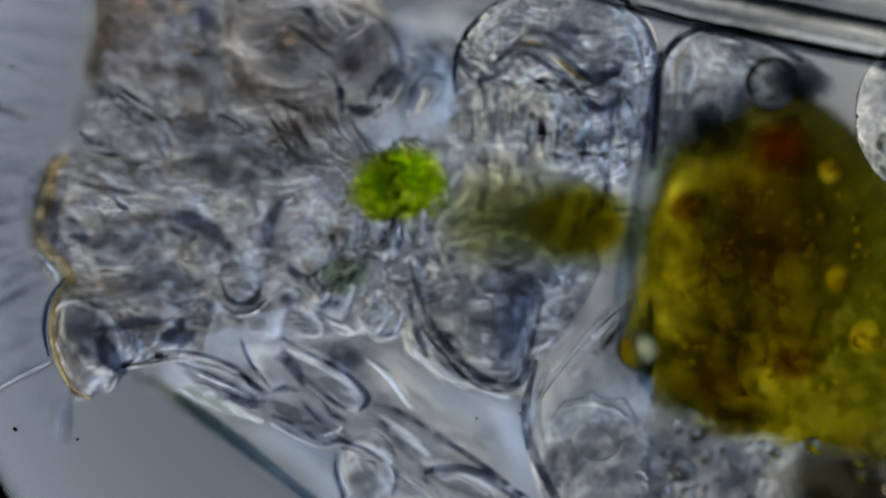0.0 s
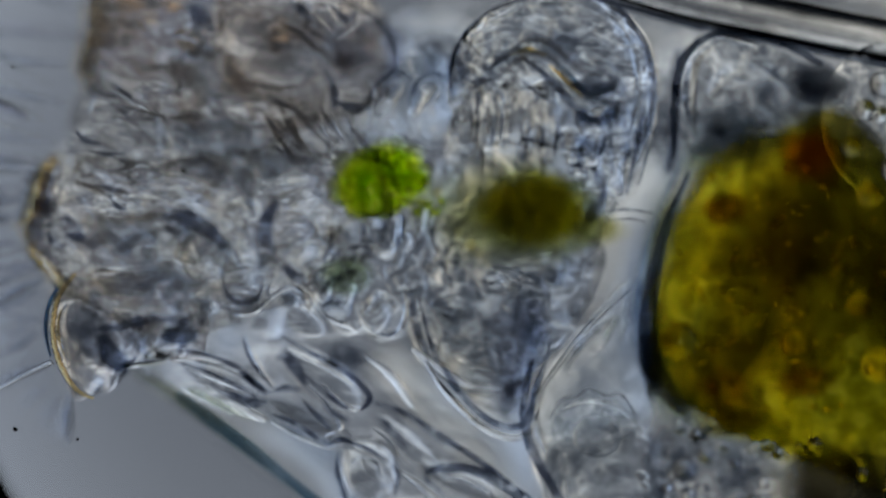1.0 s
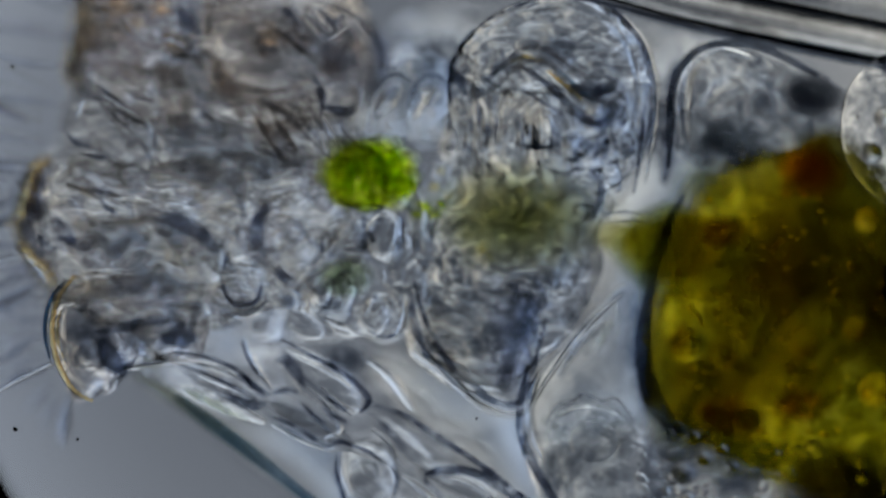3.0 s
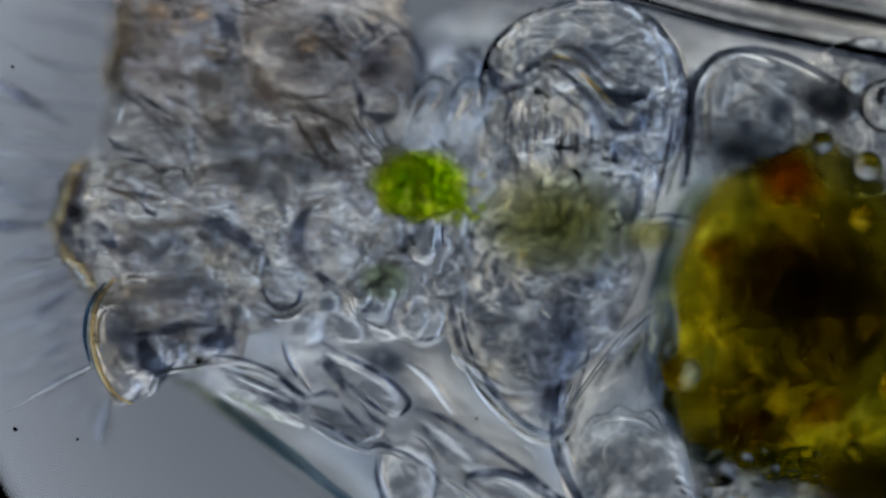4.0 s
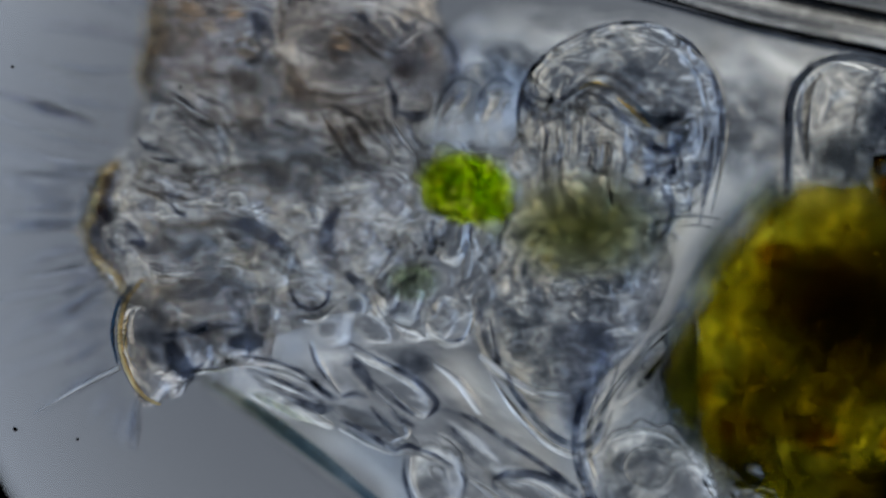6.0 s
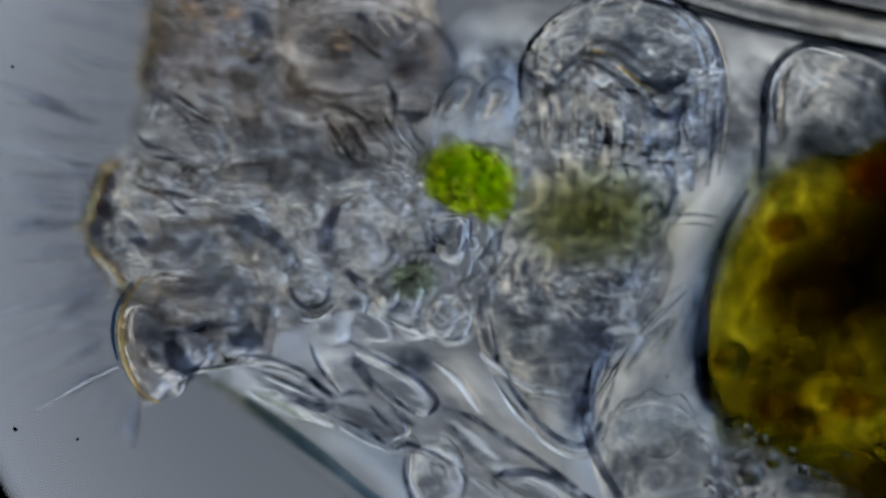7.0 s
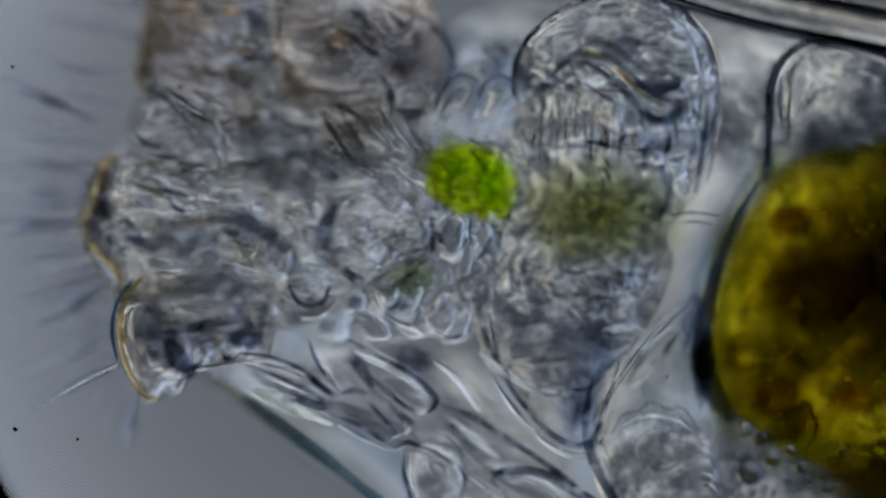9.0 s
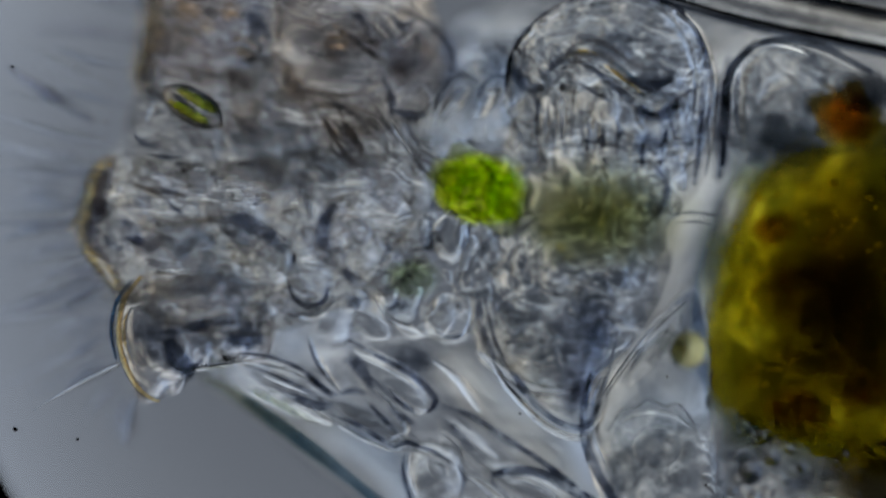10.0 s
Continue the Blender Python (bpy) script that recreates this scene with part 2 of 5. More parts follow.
    "core": soft_stain("dark_gut_food", [(0.38, (0.20, 0.18, 0.04)), (0.5, (0.36, 0.33, 0.12)), (0.62, (0.62, 0.58, 0.32))], 22.0, 0.8),
    "moss": soft_stain("moss_green_gut_pigment", [(0.38, (0.42, 0.45, 0.27)), (0.5, (0.62, 0.65, 0.44)), (0.62, (0.90, 0.91, 0.74))], 24.0, 0.85),
    "rust": soft_stain("brown_gut_pigment", [(0.38, (0.46, 0.30, 0.10)), (0.5, (0.70, 0.54, 0.28)), (0.62, (0.95, 0.88, 0.65))], 26.0, 0.7),
    "gut_black": soft_stain("soft_black_tint", [(0.36, (0.14, 0.15, 0.18)), (0.64, (0.38, 0.40, 0.42))], 14.0, 0.75),
    # dark tints that paint the shading of creases and edges
    "ink": stain("crease_shade", [(0.36, (0.28, 0.31, 0.39)), (0.50, (0.56, 0.59, 0.65)), (0.64, (0.93, 0.94, 0.96))], 30.0),
    "ink_brown": stain("brown_crease_shade", [(0.36, (0.46, 0.43, 0.40)), (0.50, (0.70, 0.67, 0.64)), (0.64, (0.95, 0.94, 0.93))], 30.0),
    "ink_faint": stain("faint_dark_tint", [(0.36, (0.56, 0.58, 0.62)), (0.50, (0.76, 0.78, 0.81)), (0.64, (0.96, 0.97, 0.98))], 30.0),
    "ink_deep": stain("blue_black_shade", [(0.36, (0.30, 0.33, 0.39)), (0.64, (0.56, 0.59, 0.64))], 14.0),
    "teal": stain("blue_edge_tint", [(0.36, (0.36, 0.49, 0.58)), (0.64, (0.58, 0.68, 0.75))], 14.0),
    "amber_gleam": tissue("bright_amber_ridge", [(0.3, (1.0, 0.80, 0.42)), (0.7, (1.0, 0.92, 0.66))], 1.25, 12, 34, 0.5, 0.0, relief=0.012, grit=2.0),
    # rough glass of the pads added to brighten the pale gaps
    "fluid": tissue("brightening_frost", [(0.3, (0.94, 0.97, 1.0)), (0.7, (0.97, 0.985, 1.0))], 1.45, 5, 8, 0.02, 0.0, rough=0.42),
    "gleam": tissue("bright_clear_ridge", PALE, 1.25, 5, 34, 0.7, 0.0, relief=0.012, grit=2.0),
    "lamp": glow("frosted_lamp", LAMP_POWER),
    "slide": clear_glass("slide_glass"),
}


# ---- mesh helpers ----
def mesh_from(name, verts, faces, material, smooth=True):
    me = bpy.data.meshes.new(name)
    me.from_pydata([tuple(v) for v in verts], [], faces)
    me.materials.append(MAT[material])
    me.polygons.foreach_set("use_smooth", [smooth] * len(me.polygons))
    me.update()
    return me


ORIGIN = {}


def part(name, me, parent=None, label="", origin=None):
    """Links a mesh as one object under a thing or a part; origin is where it turns, in the thing's space."""
    ob = new(name, me)
    if origin is not None:
        me.transform(Matrix.Translation(-origin))
        ob.matrix_basis = Matrix.Translation(origin)
    ob.parent = parent
    if parent is not None:
        ob.matrix_basis = Matrix.Translation(ob.matrix_basis.translation - ORIGIN.get(parent.name, Vector()))
    ORIGIN[ob.name] = (origin if origin is not None else Vector()).copy()
    return tagged(ob, label)


def ico(level):
    bm = bmesh.new()
    bmesh.ops.create_icosphere(bm, subdivisions=level, radius=1)
    vs = np.array([v.co[:] for v in bm.verts])
    fs = [[v.index for v in f.verts] for f in bm.faces]
    bm.free()
    return vs, fs


ICO = {k: ico(k) for k in (1, 2, 3, 4, 5)}


def wobble(p, size, amount, seed):
    q = Vector(p) / size + Vector((seed * 3.1, seed * 1.7, seed * 5.3))
    return amount * (noise.noise(q) + 0.5 * noise.noise(q * 2.1))


def blob(u, v, z, ru, rv, rz, turn=0.0, lump=0.12, size=0.07, seed=0, level=4, edge=1.6):
    """An uneven rounded body: its middle, its half axes in millimetres, its turn in degrees.
    edge shapes its profile: 1 round, above 1 pinched to a thin rim, 0 a straight-sided lens."""
    vs, fs = ICO[level]
    c, k = at(u, v, z), (HEIGHT - z) / HEIGHT / 1000
    rot = Matrix.Rotation(radians(-turn), 3, "Z")
    out = []
    for p in vs:
        d = Vector((p[0] * ru * k, p[1] * rv * k, math.copysign(abs(p[2]) ** edge if edge else 1 - math.sqrt(max(0.0, 1 - p[2] ** 2)), p[2]) * rz / 1000))
        s = 1 + wobble(d, size, lump, seed)
        out.append(c + rot @ (d * s))
    return out, fs


def closed_curve(points, per=7):
    """A smooth closed line through a few corner points."""
    out, n = [], len(points)
    for i in range(n):
        a, b, c, d = (Vector(points[(i + j) % n]) for j in (-1, 0, 1, 2))
        for s in range(per):
            t = s / per
            out.append(0.5 * (2 * b + (c - a) * t + (2 * a - 5 * b + 4 * c - d) * t * t + (3 * b - a - 3 * c + d) * t ** 3))
    return out


def pillow(points, z, thick, rings=12, lump=0.10, size=0.08, seed=0, power=0.5, wave=4.0, thin=None):
    """A cushion-shaped organ: an outline in millimetres, swollen to a thickness, with an uneven skin.
    thin is the direction (degrees, clockwise from the right) in which it tapers to a feather edge."""
    line = closed_curve(points)
    n = len(line)
    mid = sum(line, Vector((0, 0))) / n
    line = [p + (p - mid).normalized() * wave * 2 * noise.noise(Vector((p.x / 45, p.y / 45, seed * 7.7))) for p in line]
    verts, faces = [], []
    for side in (1, -1):
        for r in range(rings):
            s = 1 - (r / rings) ** 1.6 if r else 1.0
            for p in line:
                q = mid + (p - mid) * s
                taper = power
                if thin is not None:
                    away = math.atan2(p.y - mid.y, p.x - mid.x) - radians(thin)
                    taper += (2.4 - power) * max(0.0, min(1.0, 0.35 + math.cos(away))) ** 1.2
                h = thick / 1000 * max(0.0, 1 - s ** 2.4) ** taper
                w = at(q.x, q.y, z)
                h *= 1 + wobble(w, size, lump * 3, seed + side)
                verts.append(at(q.x, q.y, z + side * h))
        verts.append(at(mid.x, mid.y, z + side * thick / 1000))
    half = rings * n + 1
    for side in (0, 1):
        o = side * half
        for r in range(rings - 1):
            for i in range(n):
                a, b = o + r * n + i, o + r * n + (i + 1) % n
                f = [a, b, b + n, a + n]
                faces.append(f if side else f[::-1])
        for i in range(n):
            a, b = o + (rings - 1) * n + i, o + (rings - 1) * n + (i + 1) % n
            f = [a, b, o + half - 1]
            faces.append(f if side else f[::-1])
    # sew the two halves along the outline
    swap = {half + i: i for i in range(n)}
    faces = [[swap.get(i, i) for i in f] for f in faces]
    return verts, faces


def tube(points, radii, z, around=14, per=8, flat=1.0):
    """A tapered round strand through a few points (u, v), radii in millimetres."""
    pts, rad = [], []
    n = len(points)
    for i in range(n - 1):
        a, b, c, d = (Vector(points[min(max(i + j, 0), n - 1)]) for j in (-1, 0, 1, 2))
        for s in range(per):
            t = s / per
            pts.append(0.5 * (2 * b + (c - a) * t + (2 * a - 5 * b + 4 * c - d) * t * t + (3 * b - a - 3 * c + d) * t ** 3))
            rad.append(radii[i] + (radii[i + 1] - radii[i]) * t)
    pts.append(Vector(points[-1])), rad.append(radii[-1])
    verts, faces = [], []
    m = len(pts)
    for i, p in enumerate(pts):
        way = (pts[min(i + 1, m - 1)] - pts[max(i - 1, 0)]).normalized()
        side = Vector((-way.y, way.x))
        for j in range(around):
            g = 2 * math.pi * j / around
            q = p + side * rad[i] * math.cos(g)
            verts.append(at(q.x, q.y, z + flat * rad[i] / 1000 * math.sin(g)))
    for i in range(m - 1):
        for j in range(around):
            a, b = i * around + j, i * around + (j + 1) % around
            faces.append([a, b, b + around, a + around])
    faces.append(list(range(around))[::-1])
    faces.append([(m - 1) * around + j for j in range(around)])
    return verts, faces


def swarm(count, inside, z, depth, small, big, longer, lean, seed, level=2):
    """Many small uneven grains, joined: where they may lie, their sizes in millimetres, how long and which way they lie."""
    rng = random.Random(seed)
    vs, fs = ICO[level]
    verts, faces = [], []
    us, ws = [p[0] for p in inside], [p[1] for p in inside]
    line = closed_curve(inside, 4)
    made = 0
    while made < count:
        u, v = rng.uniform(min(us), max(us)), rng.uniform(min(ws), max(ws))
        hit = False
        for i in range(len(line)):
            a, b = line[i - 1], line[i]
            if (a.y > v) != (b.y > v) and u < (b.x - a.x) * (v - a.y) / (b.y - a.y) + a.x:
                hit = not hit
        if not hit:
            continue
        made += 1
        r = small + (big - small) * rng.random() ** 2
        stretch = 1 + (longer - 1) * rng.random()
        zz = z + rng.uniform(-depth, depth)
        c, k = at(u, v, zz), (HEIGHT - zz) / HEIGHT / 1000
        rot = Matrix.Rotation(radians(-(lean + rng.gauss(0, 28))), 3, "Z")
        o = len(verts)
        sd = rng.random() * 90
        for p in vs:
            d = Vector((p[0] * r * stretch, p[1] * r, math.copysign(abs(p[2]) ** 1.6, p[2]) * r)) * k
            d *= 1 + wobble(d, r * k * 1.3, 0.28, sd)
            verts.append(c + rot @ d)
        faces += [[i + o for i in f] for f in fs]
    return verts, faces


def prism(points, radii, z, slope=0.5, skew=0.0, per=8):
    """A tapered ridge with four plain flanks, which bends the lamp's light evenly; skew moves its crest off the middle, -1 to 1."""
    verts, faces = tube(points, radii, z, 4, per, slope * (1 + abs(skew)))
    for i in range(0, len(verts), 4):
        shift = (verts[i] - verts[i + 2]) * 0.5 * skew
        verts[i + 1], verts[i + 3] = verts[i + 1] + shift, verts[i + 3] + shift
    return verts, faces


def droplet(u, v, z, r, slope=0.5, rim=2.5, n=28, rings=14):
    """A drop pressed between the glasses: gently coned in the middle, round at its rim."""
    c, k = at(u, v, z), (HEIGHT - z) / HEIGHT / 1000
    heights, h = [], 0.0
    for i in range(rings, -1, -1):
        s = i / rings
        heights.append(h)
        h += r / rings * (slope * min(1.0, 0.6 + 4 * s) if s < 0.72 else slope + (s - 0.72) ** 1.2 * rim)
    heights = heights[::-1]
    verts, faces = [], []
    for side in (1, -1):
        for i in range(1, rings + 1):
            for j in range(n):
                g = 2 * math.pi * j / n
                verts.append(c + Vector((r * i / rings * math.cos(g), r * i / rings * math.sin(g), side * heights[i])) * k)
        verts.append(c + Vector((0, 0, side * heights[0] * k)))
    half = rings * n + 1
    for side in (0, 1):
        o = side * half
        for i in range(rings):
            for j in range(n):
                a, b = o + (i - 1) * n + j, o + (i - 1) * n + (j + 1) % n
                f = [o + half - 1, o + j, o + (j + 1) % n] if i == 0 else [a, a + n, b + n, b]
                faces.append(f[::-1] if side else f)
    swap = {half + (rings - 1) * n + j: (rings - 1) * n + j for j in range(n)}
    return verts, [[swap.get(i, i) for i in f] for f in faces]


# ---- setting: lamp, slide ----
def disc(radius, z, n=96):
    return [(radius * math.cos(2 * math.pi * i / n), radius * math.sin(2 * math.pi * i / n), z) for i in range(n)], [list(range(n))]


tagged(part("lamp_field", mesh_from("lamp_field", *disc(LAMP_RADIUS, -LAMP_DEPTH), "lamp"), origin=Vector((0, 0, -LAMP_DEPTH))), "round frosted microscope lamp glowing under the slide", "lamp", kind="structure")


def slide(x, y, z0, z1):
    bm = bmesh.new()
    bmesh.ops.create_cube(bm, size=1, matrix=Matrix.Translation((0, 0, (z0 + z1) / 2)) @ Matrix.Diagonal((x, y, z1 - z0, 1)))
    bmesh.ops.bevel(bm, geom=bm.edges[:], offset=0.01, segments=2, affect="EDGES")
    me = bpy.data.meshes.new("slide")
    bm.to_mesh(me)
    bm.free()
    me.materials.append(MAT["slide"])
    return me


tagged(part("glass_slide", slide(7.0, 4.0, -0.45, -0.15)), "clear glass microscope slide under the water drop", "slide", kind="structure")

# ---- the rotifer ----
rotifer = tagged(new("rotifer"), "transparent living rotifer with ciliated head and olive-brown gut", "rotifer")
rotifer.empty_display_size = 0.1
MOVING = {}


def organ(name, shape, material, label="", parent=rotifer, pivot=None, key=None):
    ob = part(name, mesh_from(name, *shape, material), parent, label, at(*pivot) if pivot else None)
    if key:
        MOVING[key] = ob
    return ob


def ink(points, radii, z=0.36, parent=rotifer, name="crease_shade", tone="ink", label=""):
    """A stroke of dark tint, mostly painting the shade of creases and edges; it lies above or below the plane in focus
    where it is soft.
    """
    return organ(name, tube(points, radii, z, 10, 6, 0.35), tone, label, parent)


def gleam(points, radii, z=0.355, parent=rotifer, name="bright_ridge", slope=0.5, skew=0.0, label="", tone="gleam"):
    """A clear ridge of the tissue that catches the lamp's bright ring."""
    return part(name, mesh_from(name, *prism(points, radii, z, slope, skew), tone, False), parent, label)


# A soft patch of tint, by default one that paints shading on the tissue.
def patch(u, v, r1, r2, turn=0, z=0.40, parent=rotifer, tone="shade", name="tone_patch", label=""):
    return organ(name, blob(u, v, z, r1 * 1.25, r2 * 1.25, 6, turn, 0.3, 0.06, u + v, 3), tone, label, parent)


# head
UPPER = [(238, -70), (262, 40), (248, 130), (330, 205), (450, 240), (590, 250), (700, 225), (770, 190), (790, 100), (770, 20), (700, -70)]
ORAL = [(175, 300), (260, 282), (380, 288), (500, 270), (640, 255), (770, 280), (800, 400), (720, 500), (600, 550), (480, 595), (330, 590), (215, 520), (160, 440)]
CHIN = [(203, 560), (228, 505), (300, 480), (420, 505), (482, 570), (470, 640), (370, 655), (320, 690), (282, 716), (240, 690)]
upper = organ("upper_head_lobe", pillow(UPPER, 0.23, 75, seed=1, power=0.7, wave=9), "lobe", "brown-grey grainy head lobe", key="upper")
oral = organ("oral_field", pillow(ORAL, 0.265, 75, seed=2, power=0.7, wave=7), "oral", "grey oral tissue with fine streaks", key="oral")
chin = organ("chin_lobe", pillow(CHIN, 0.30, 42, seed=3, power=0.9, wave=9, thin=-50), "chin", "rounded clear chin lobe")
organ("rim_band", tube([(205, 288), (178, 310), (165, 365), (148, 410), (160, 445), (205, 490), (212, 520)], [6, 10, 12, 11, 8, 6, 3], 0.25), "rim", "amber edge band", key="rim")
# Shade along the rim's inner side, put in as a darker tube.
organ("rim_shadow", tube([(215, 295), (196, 330), (186, 380), (172, 420), (195, 460), (222, 500)], [4, 9, 11, 10, 8, 4], 0.24), "rim_dark", "painted shade inside the amber rim", MOVING["rim"])
organ("upper_rim", tube([(262, -40), (264, 20), (262, 70), (248, 125), (262, 165)], [8, 15, 17, 14, 5], 0.19), "rim", "amber edge of the head lobe", upper)
CHEEK = [(228, 235), (262, 140), (400, 120), (560, 170), (690, 200), (700, 290), (560, 330), (380, 335), (250, 310)]
organ("cheek", pillow(CHEEK, 0.24, 45, seed=51, power=1.5, wave=12), "cheek", "grey streaky tissue between the head lobes", oral)
for u, v, r1, r2, a in [(455, 90, 70, 190, 8), (650, 90, 110, 110, 30)]:
    organ("tone_patch", blob(u, v, 0.16, r1, r2, 6, a, 0.4, 0.05, u, 4), "shade", "darker grey patch of the head", oral)
for k in range(26):
    hair_rng = random.Random(700 + k)
    u, v, a = 250 + 420 * hair_rng.random(), 170 + 120 * hair_rng.random(), radians(hair_rng.uniform(15, 65))
    d, bend = hair_rng.uniform(25, 55), hair_rng.uniform(-8, 8)
    organ("bristle", tube([(u, v), (u + d * math.cos(a) + bend, v + d * math.sin(a)), (u + 2 * d * math.cos(a), v + 2 * d * math.sin(a) - bend)], [1, 3, 1], 0.24 + 0.08 * hair_rng.random(), 8, 5), "bristle", parent=oral)
organ("round_lobe", blob(757, 112, 0.22, 62, 82, 45, -20, seed=4), "muscle", "round grey lobe", upper)
organ("back_lobe", pillow([(470, 30), (560, -40), (690, 20), (720, 110), (680, 200), (580, 215), (500, 150)], 0.20, 50, seed=31, power=1.7), "lobe", "rounded back lobe", upper)
organ("back_lobe", pillow([(262, -40), (380, -60), (480, -20), (470, 90), (400, 150), (300, 130), (270, 50)], 0.18, 50, seed=32, power=1.7), "lobe", "rounded back lobe", upper)
for u, v, r in [(430, 82, 20), (330, 12, 17), (410, 12, 14), (365, 45, 12), (600, 60, 13)]:
    organ("amber_grain", blob(u, v, 0.25, r * 1.4, r, r * 0.7, 20, 0.25, 0.02, u, 3), "amber", "peach-coloured grain", upper)
tagged(organ("granular_filling", swarm(60, UPPER, 0.20, 0.08, 6, 18, 3.6, 55, 11), "grain_dark", "brown-grey granules", upper), kind="stuff")
tagged(organ("granular_filling", swarm(80, ORAL, 0.29, 0.09, 5, 16, 3.4, 20, 12), "grain", "clear streaky granules", oral), kind="stuff")
tagged(organ("granular_filling", swarm(14, CHIN, 0.22, 0.06, 10, 22, 2.5, 80, 13), "grain", "clear granules", chin), kind="stuff")
for k in range(26):
    lump_rng = random.Random(300 + k)
    u, v = 215 + 500 * lump_rng.random(), 300 + 230 * lump_rng.random()
    organ("tissue_lump", blob(u, v, 0.18 + 0.12 * lump_rng.random(), 18 + 26 * lump_rng.random(), 12 + 18 * lump_rng.random(), 14, lump_rng.uniform(-30, 70), 0.35, 0.03, k, 3), "lump" if k % 3 else "sac", parent=oral)

THROAT = [(735, 250), (830, 110), (930, 130), (960, 260), (900, 400), (860, 560), (800, 610), (700, 580), (660, 500), (720, 400)]
throat = organ("throat", pillow(THROAT, 0.27, 60, seed=43, power=0.9, wave=8), "cell", "pale throat tissue")
tagged(organ("granular_filling", swarm(60, THROAT, 0.26, 0.08, 6, 18, 2.5, 60, 24), "grain", "clear granules", throat), kind="stuff")

for u, v, r1, r2, a in [(430, 405, 70, 26, 32), (300, 455, 60, 30, 20), (575, 430, 40, 26, 40), (520, 540, 40, 30, 0), (330, 330, 90, 24, 5), (480, 330, 90, 40, 10), (620, 400, 60, 22, 30), (380, 520, 60, 30, 10), (680, 330, 50, 30, 50), (250, 400, 40, 50, 0)]:
    organ("tone_patch", blob(u, v, 0.36, r1, r2, 6, a, 0.4, 0.05, u, 3), "dense", "darker grey patch of the head", oral)
for u, v, r1, r2, a in [(280, 60, 24, 80, 0), (350, 60, 60, 80, 0)]:
    organ("tone_patch", blob(u, v, 0.24, r1, r2, 6, a, 0.4, 0.05, u, 3), "dense", "darker patch of the head lobe", upper)

# hairs that sweep food towards the mouth
rng = random.Random(5)
for k in range(18):
    u, v = 585 + rng.random() * 150, 190 + rng.random() * 90
    bend = rng.uniform(-10, 10)
    organ("bristle", tube([(u, v), (u + 22 + bend, v + 30), (u + 50, v + 52 - bend)], [1.5, 3.5, 1.5], 0.31, 8, 5), "bristle", parent=oral)
for k in range(22):
    u, v = 255 + rng.random() * 120, 160 + rng.random() * 100
    organ("bristle", tube([(u, v), (u + 22, v + 8), (u + 46, v + 22)], [1.5, 4, 1.5], 0.27, 8, 5), "bristle", parent=oral)

organ("chin_rim", tube([(252, 492), (222, 535), (212, 590), (222, 645), (250, 695), (284, 714)], [3, 5, 6, 6, 5, 3], 0.33), "pale_rim", "amber rim of the chin", chin)
organ("chin_rim", tube([(236, 498), (208, 540), (199, 590), (208, 640)], [2, 4, 4, 2], 0.33), "cuticle_blue", "blue rim of the chin", chin)

gleam([(780, 215), (806, 180), (830, 158)], [5, 18, 6], 0.39, throat, slope=0.46)
gleam([(850, 215), (866, 178), (890, 160)], [5, 20, 6], 0.39, throat, slope=0.46)
ink([(770, 205), (782, 165), (815, 135), (848, 150)], [1, 4, 4, 1], 0.37, throat, tone="ink_faint")
ink([(842, 200), (850, 165), (880, 136), (912, 150)], [1, 4, 5, 1], 0.37, throat, tone="ink_faint")
# dark strokes and patches that paint the shading of the head's folds, with clear ridges between
patch(178, 372, 40, 78, 8, 0.38, oral, "shade")
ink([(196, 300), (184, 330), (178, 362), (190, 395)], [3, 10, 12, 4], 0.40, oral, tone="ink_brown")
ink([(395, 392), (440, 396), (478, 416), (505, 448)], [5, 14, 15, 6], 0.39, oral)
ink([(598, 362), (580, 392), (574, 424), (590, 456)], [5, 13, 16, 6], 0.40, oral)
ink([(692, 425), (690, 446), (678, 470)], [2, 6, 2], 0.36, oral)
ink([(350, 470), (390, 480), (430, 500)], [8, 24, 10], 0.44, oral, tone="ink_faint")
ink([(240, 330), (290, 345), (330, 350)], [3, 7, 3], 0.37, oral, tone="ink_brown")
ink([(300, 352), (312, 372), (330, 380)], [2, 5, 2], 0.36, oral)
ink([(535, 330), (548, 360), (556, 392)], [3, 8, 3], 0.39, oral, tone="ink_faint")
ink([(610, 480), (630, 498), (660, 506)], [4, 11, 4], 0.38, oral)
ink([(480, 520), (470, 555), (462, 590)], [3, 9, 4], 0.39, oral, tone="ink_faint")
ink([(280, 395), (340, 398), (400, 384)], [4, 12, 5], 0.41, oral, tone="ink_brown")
gleam([(435, 412), (460, 400), (490, 412)], [3, 9, 4], 0.38, oral)
gleam([(338, 408), (368, 418), (388, 440)], [3, 11, 4], 0.38, oral)
gleam([(448, 486), (470, 462), (492, 480)], [6, 20, 8], 0.40, oral, slope=0.4)
gleam([(610, 462), (640, 442), (662, 420), (658, 398)], [3, 8, 8, 3], 0.37, oral)
gleam([(610, 302), (660, 300), (705, 294), (745, 300)], [2, 5, 5, 2], 0.37, oral)
gleam([(640, 345), (670, 330), (700, 312)], [2, 6, 2], 0.37, oral)
gleam([(660, 372), (690, 352), (722, 345)], [2, 6, 2], 0.38, oral)
gleam([(700, 400), (735, 388), (752, 410), (745, 440)], [2, 6, 6, 2], 0.37, oral)
gleam([(165, 455), (190, 478), (205, 505)], [3, 8, 3], 0.38, oral)
gleam([(250, 470), (262, 492), (270, 508)], [2, 6, 2], 0.37, oral)
gleam([(238, 545), (228, 570), (228, 605), (240, 650)], [3, 8, 9, 3], 0.36, chin)
ink([(285, 592), (340, 584), (400, 570), (450, 580)], [2, 9, 9, 5], 0.37, chin)
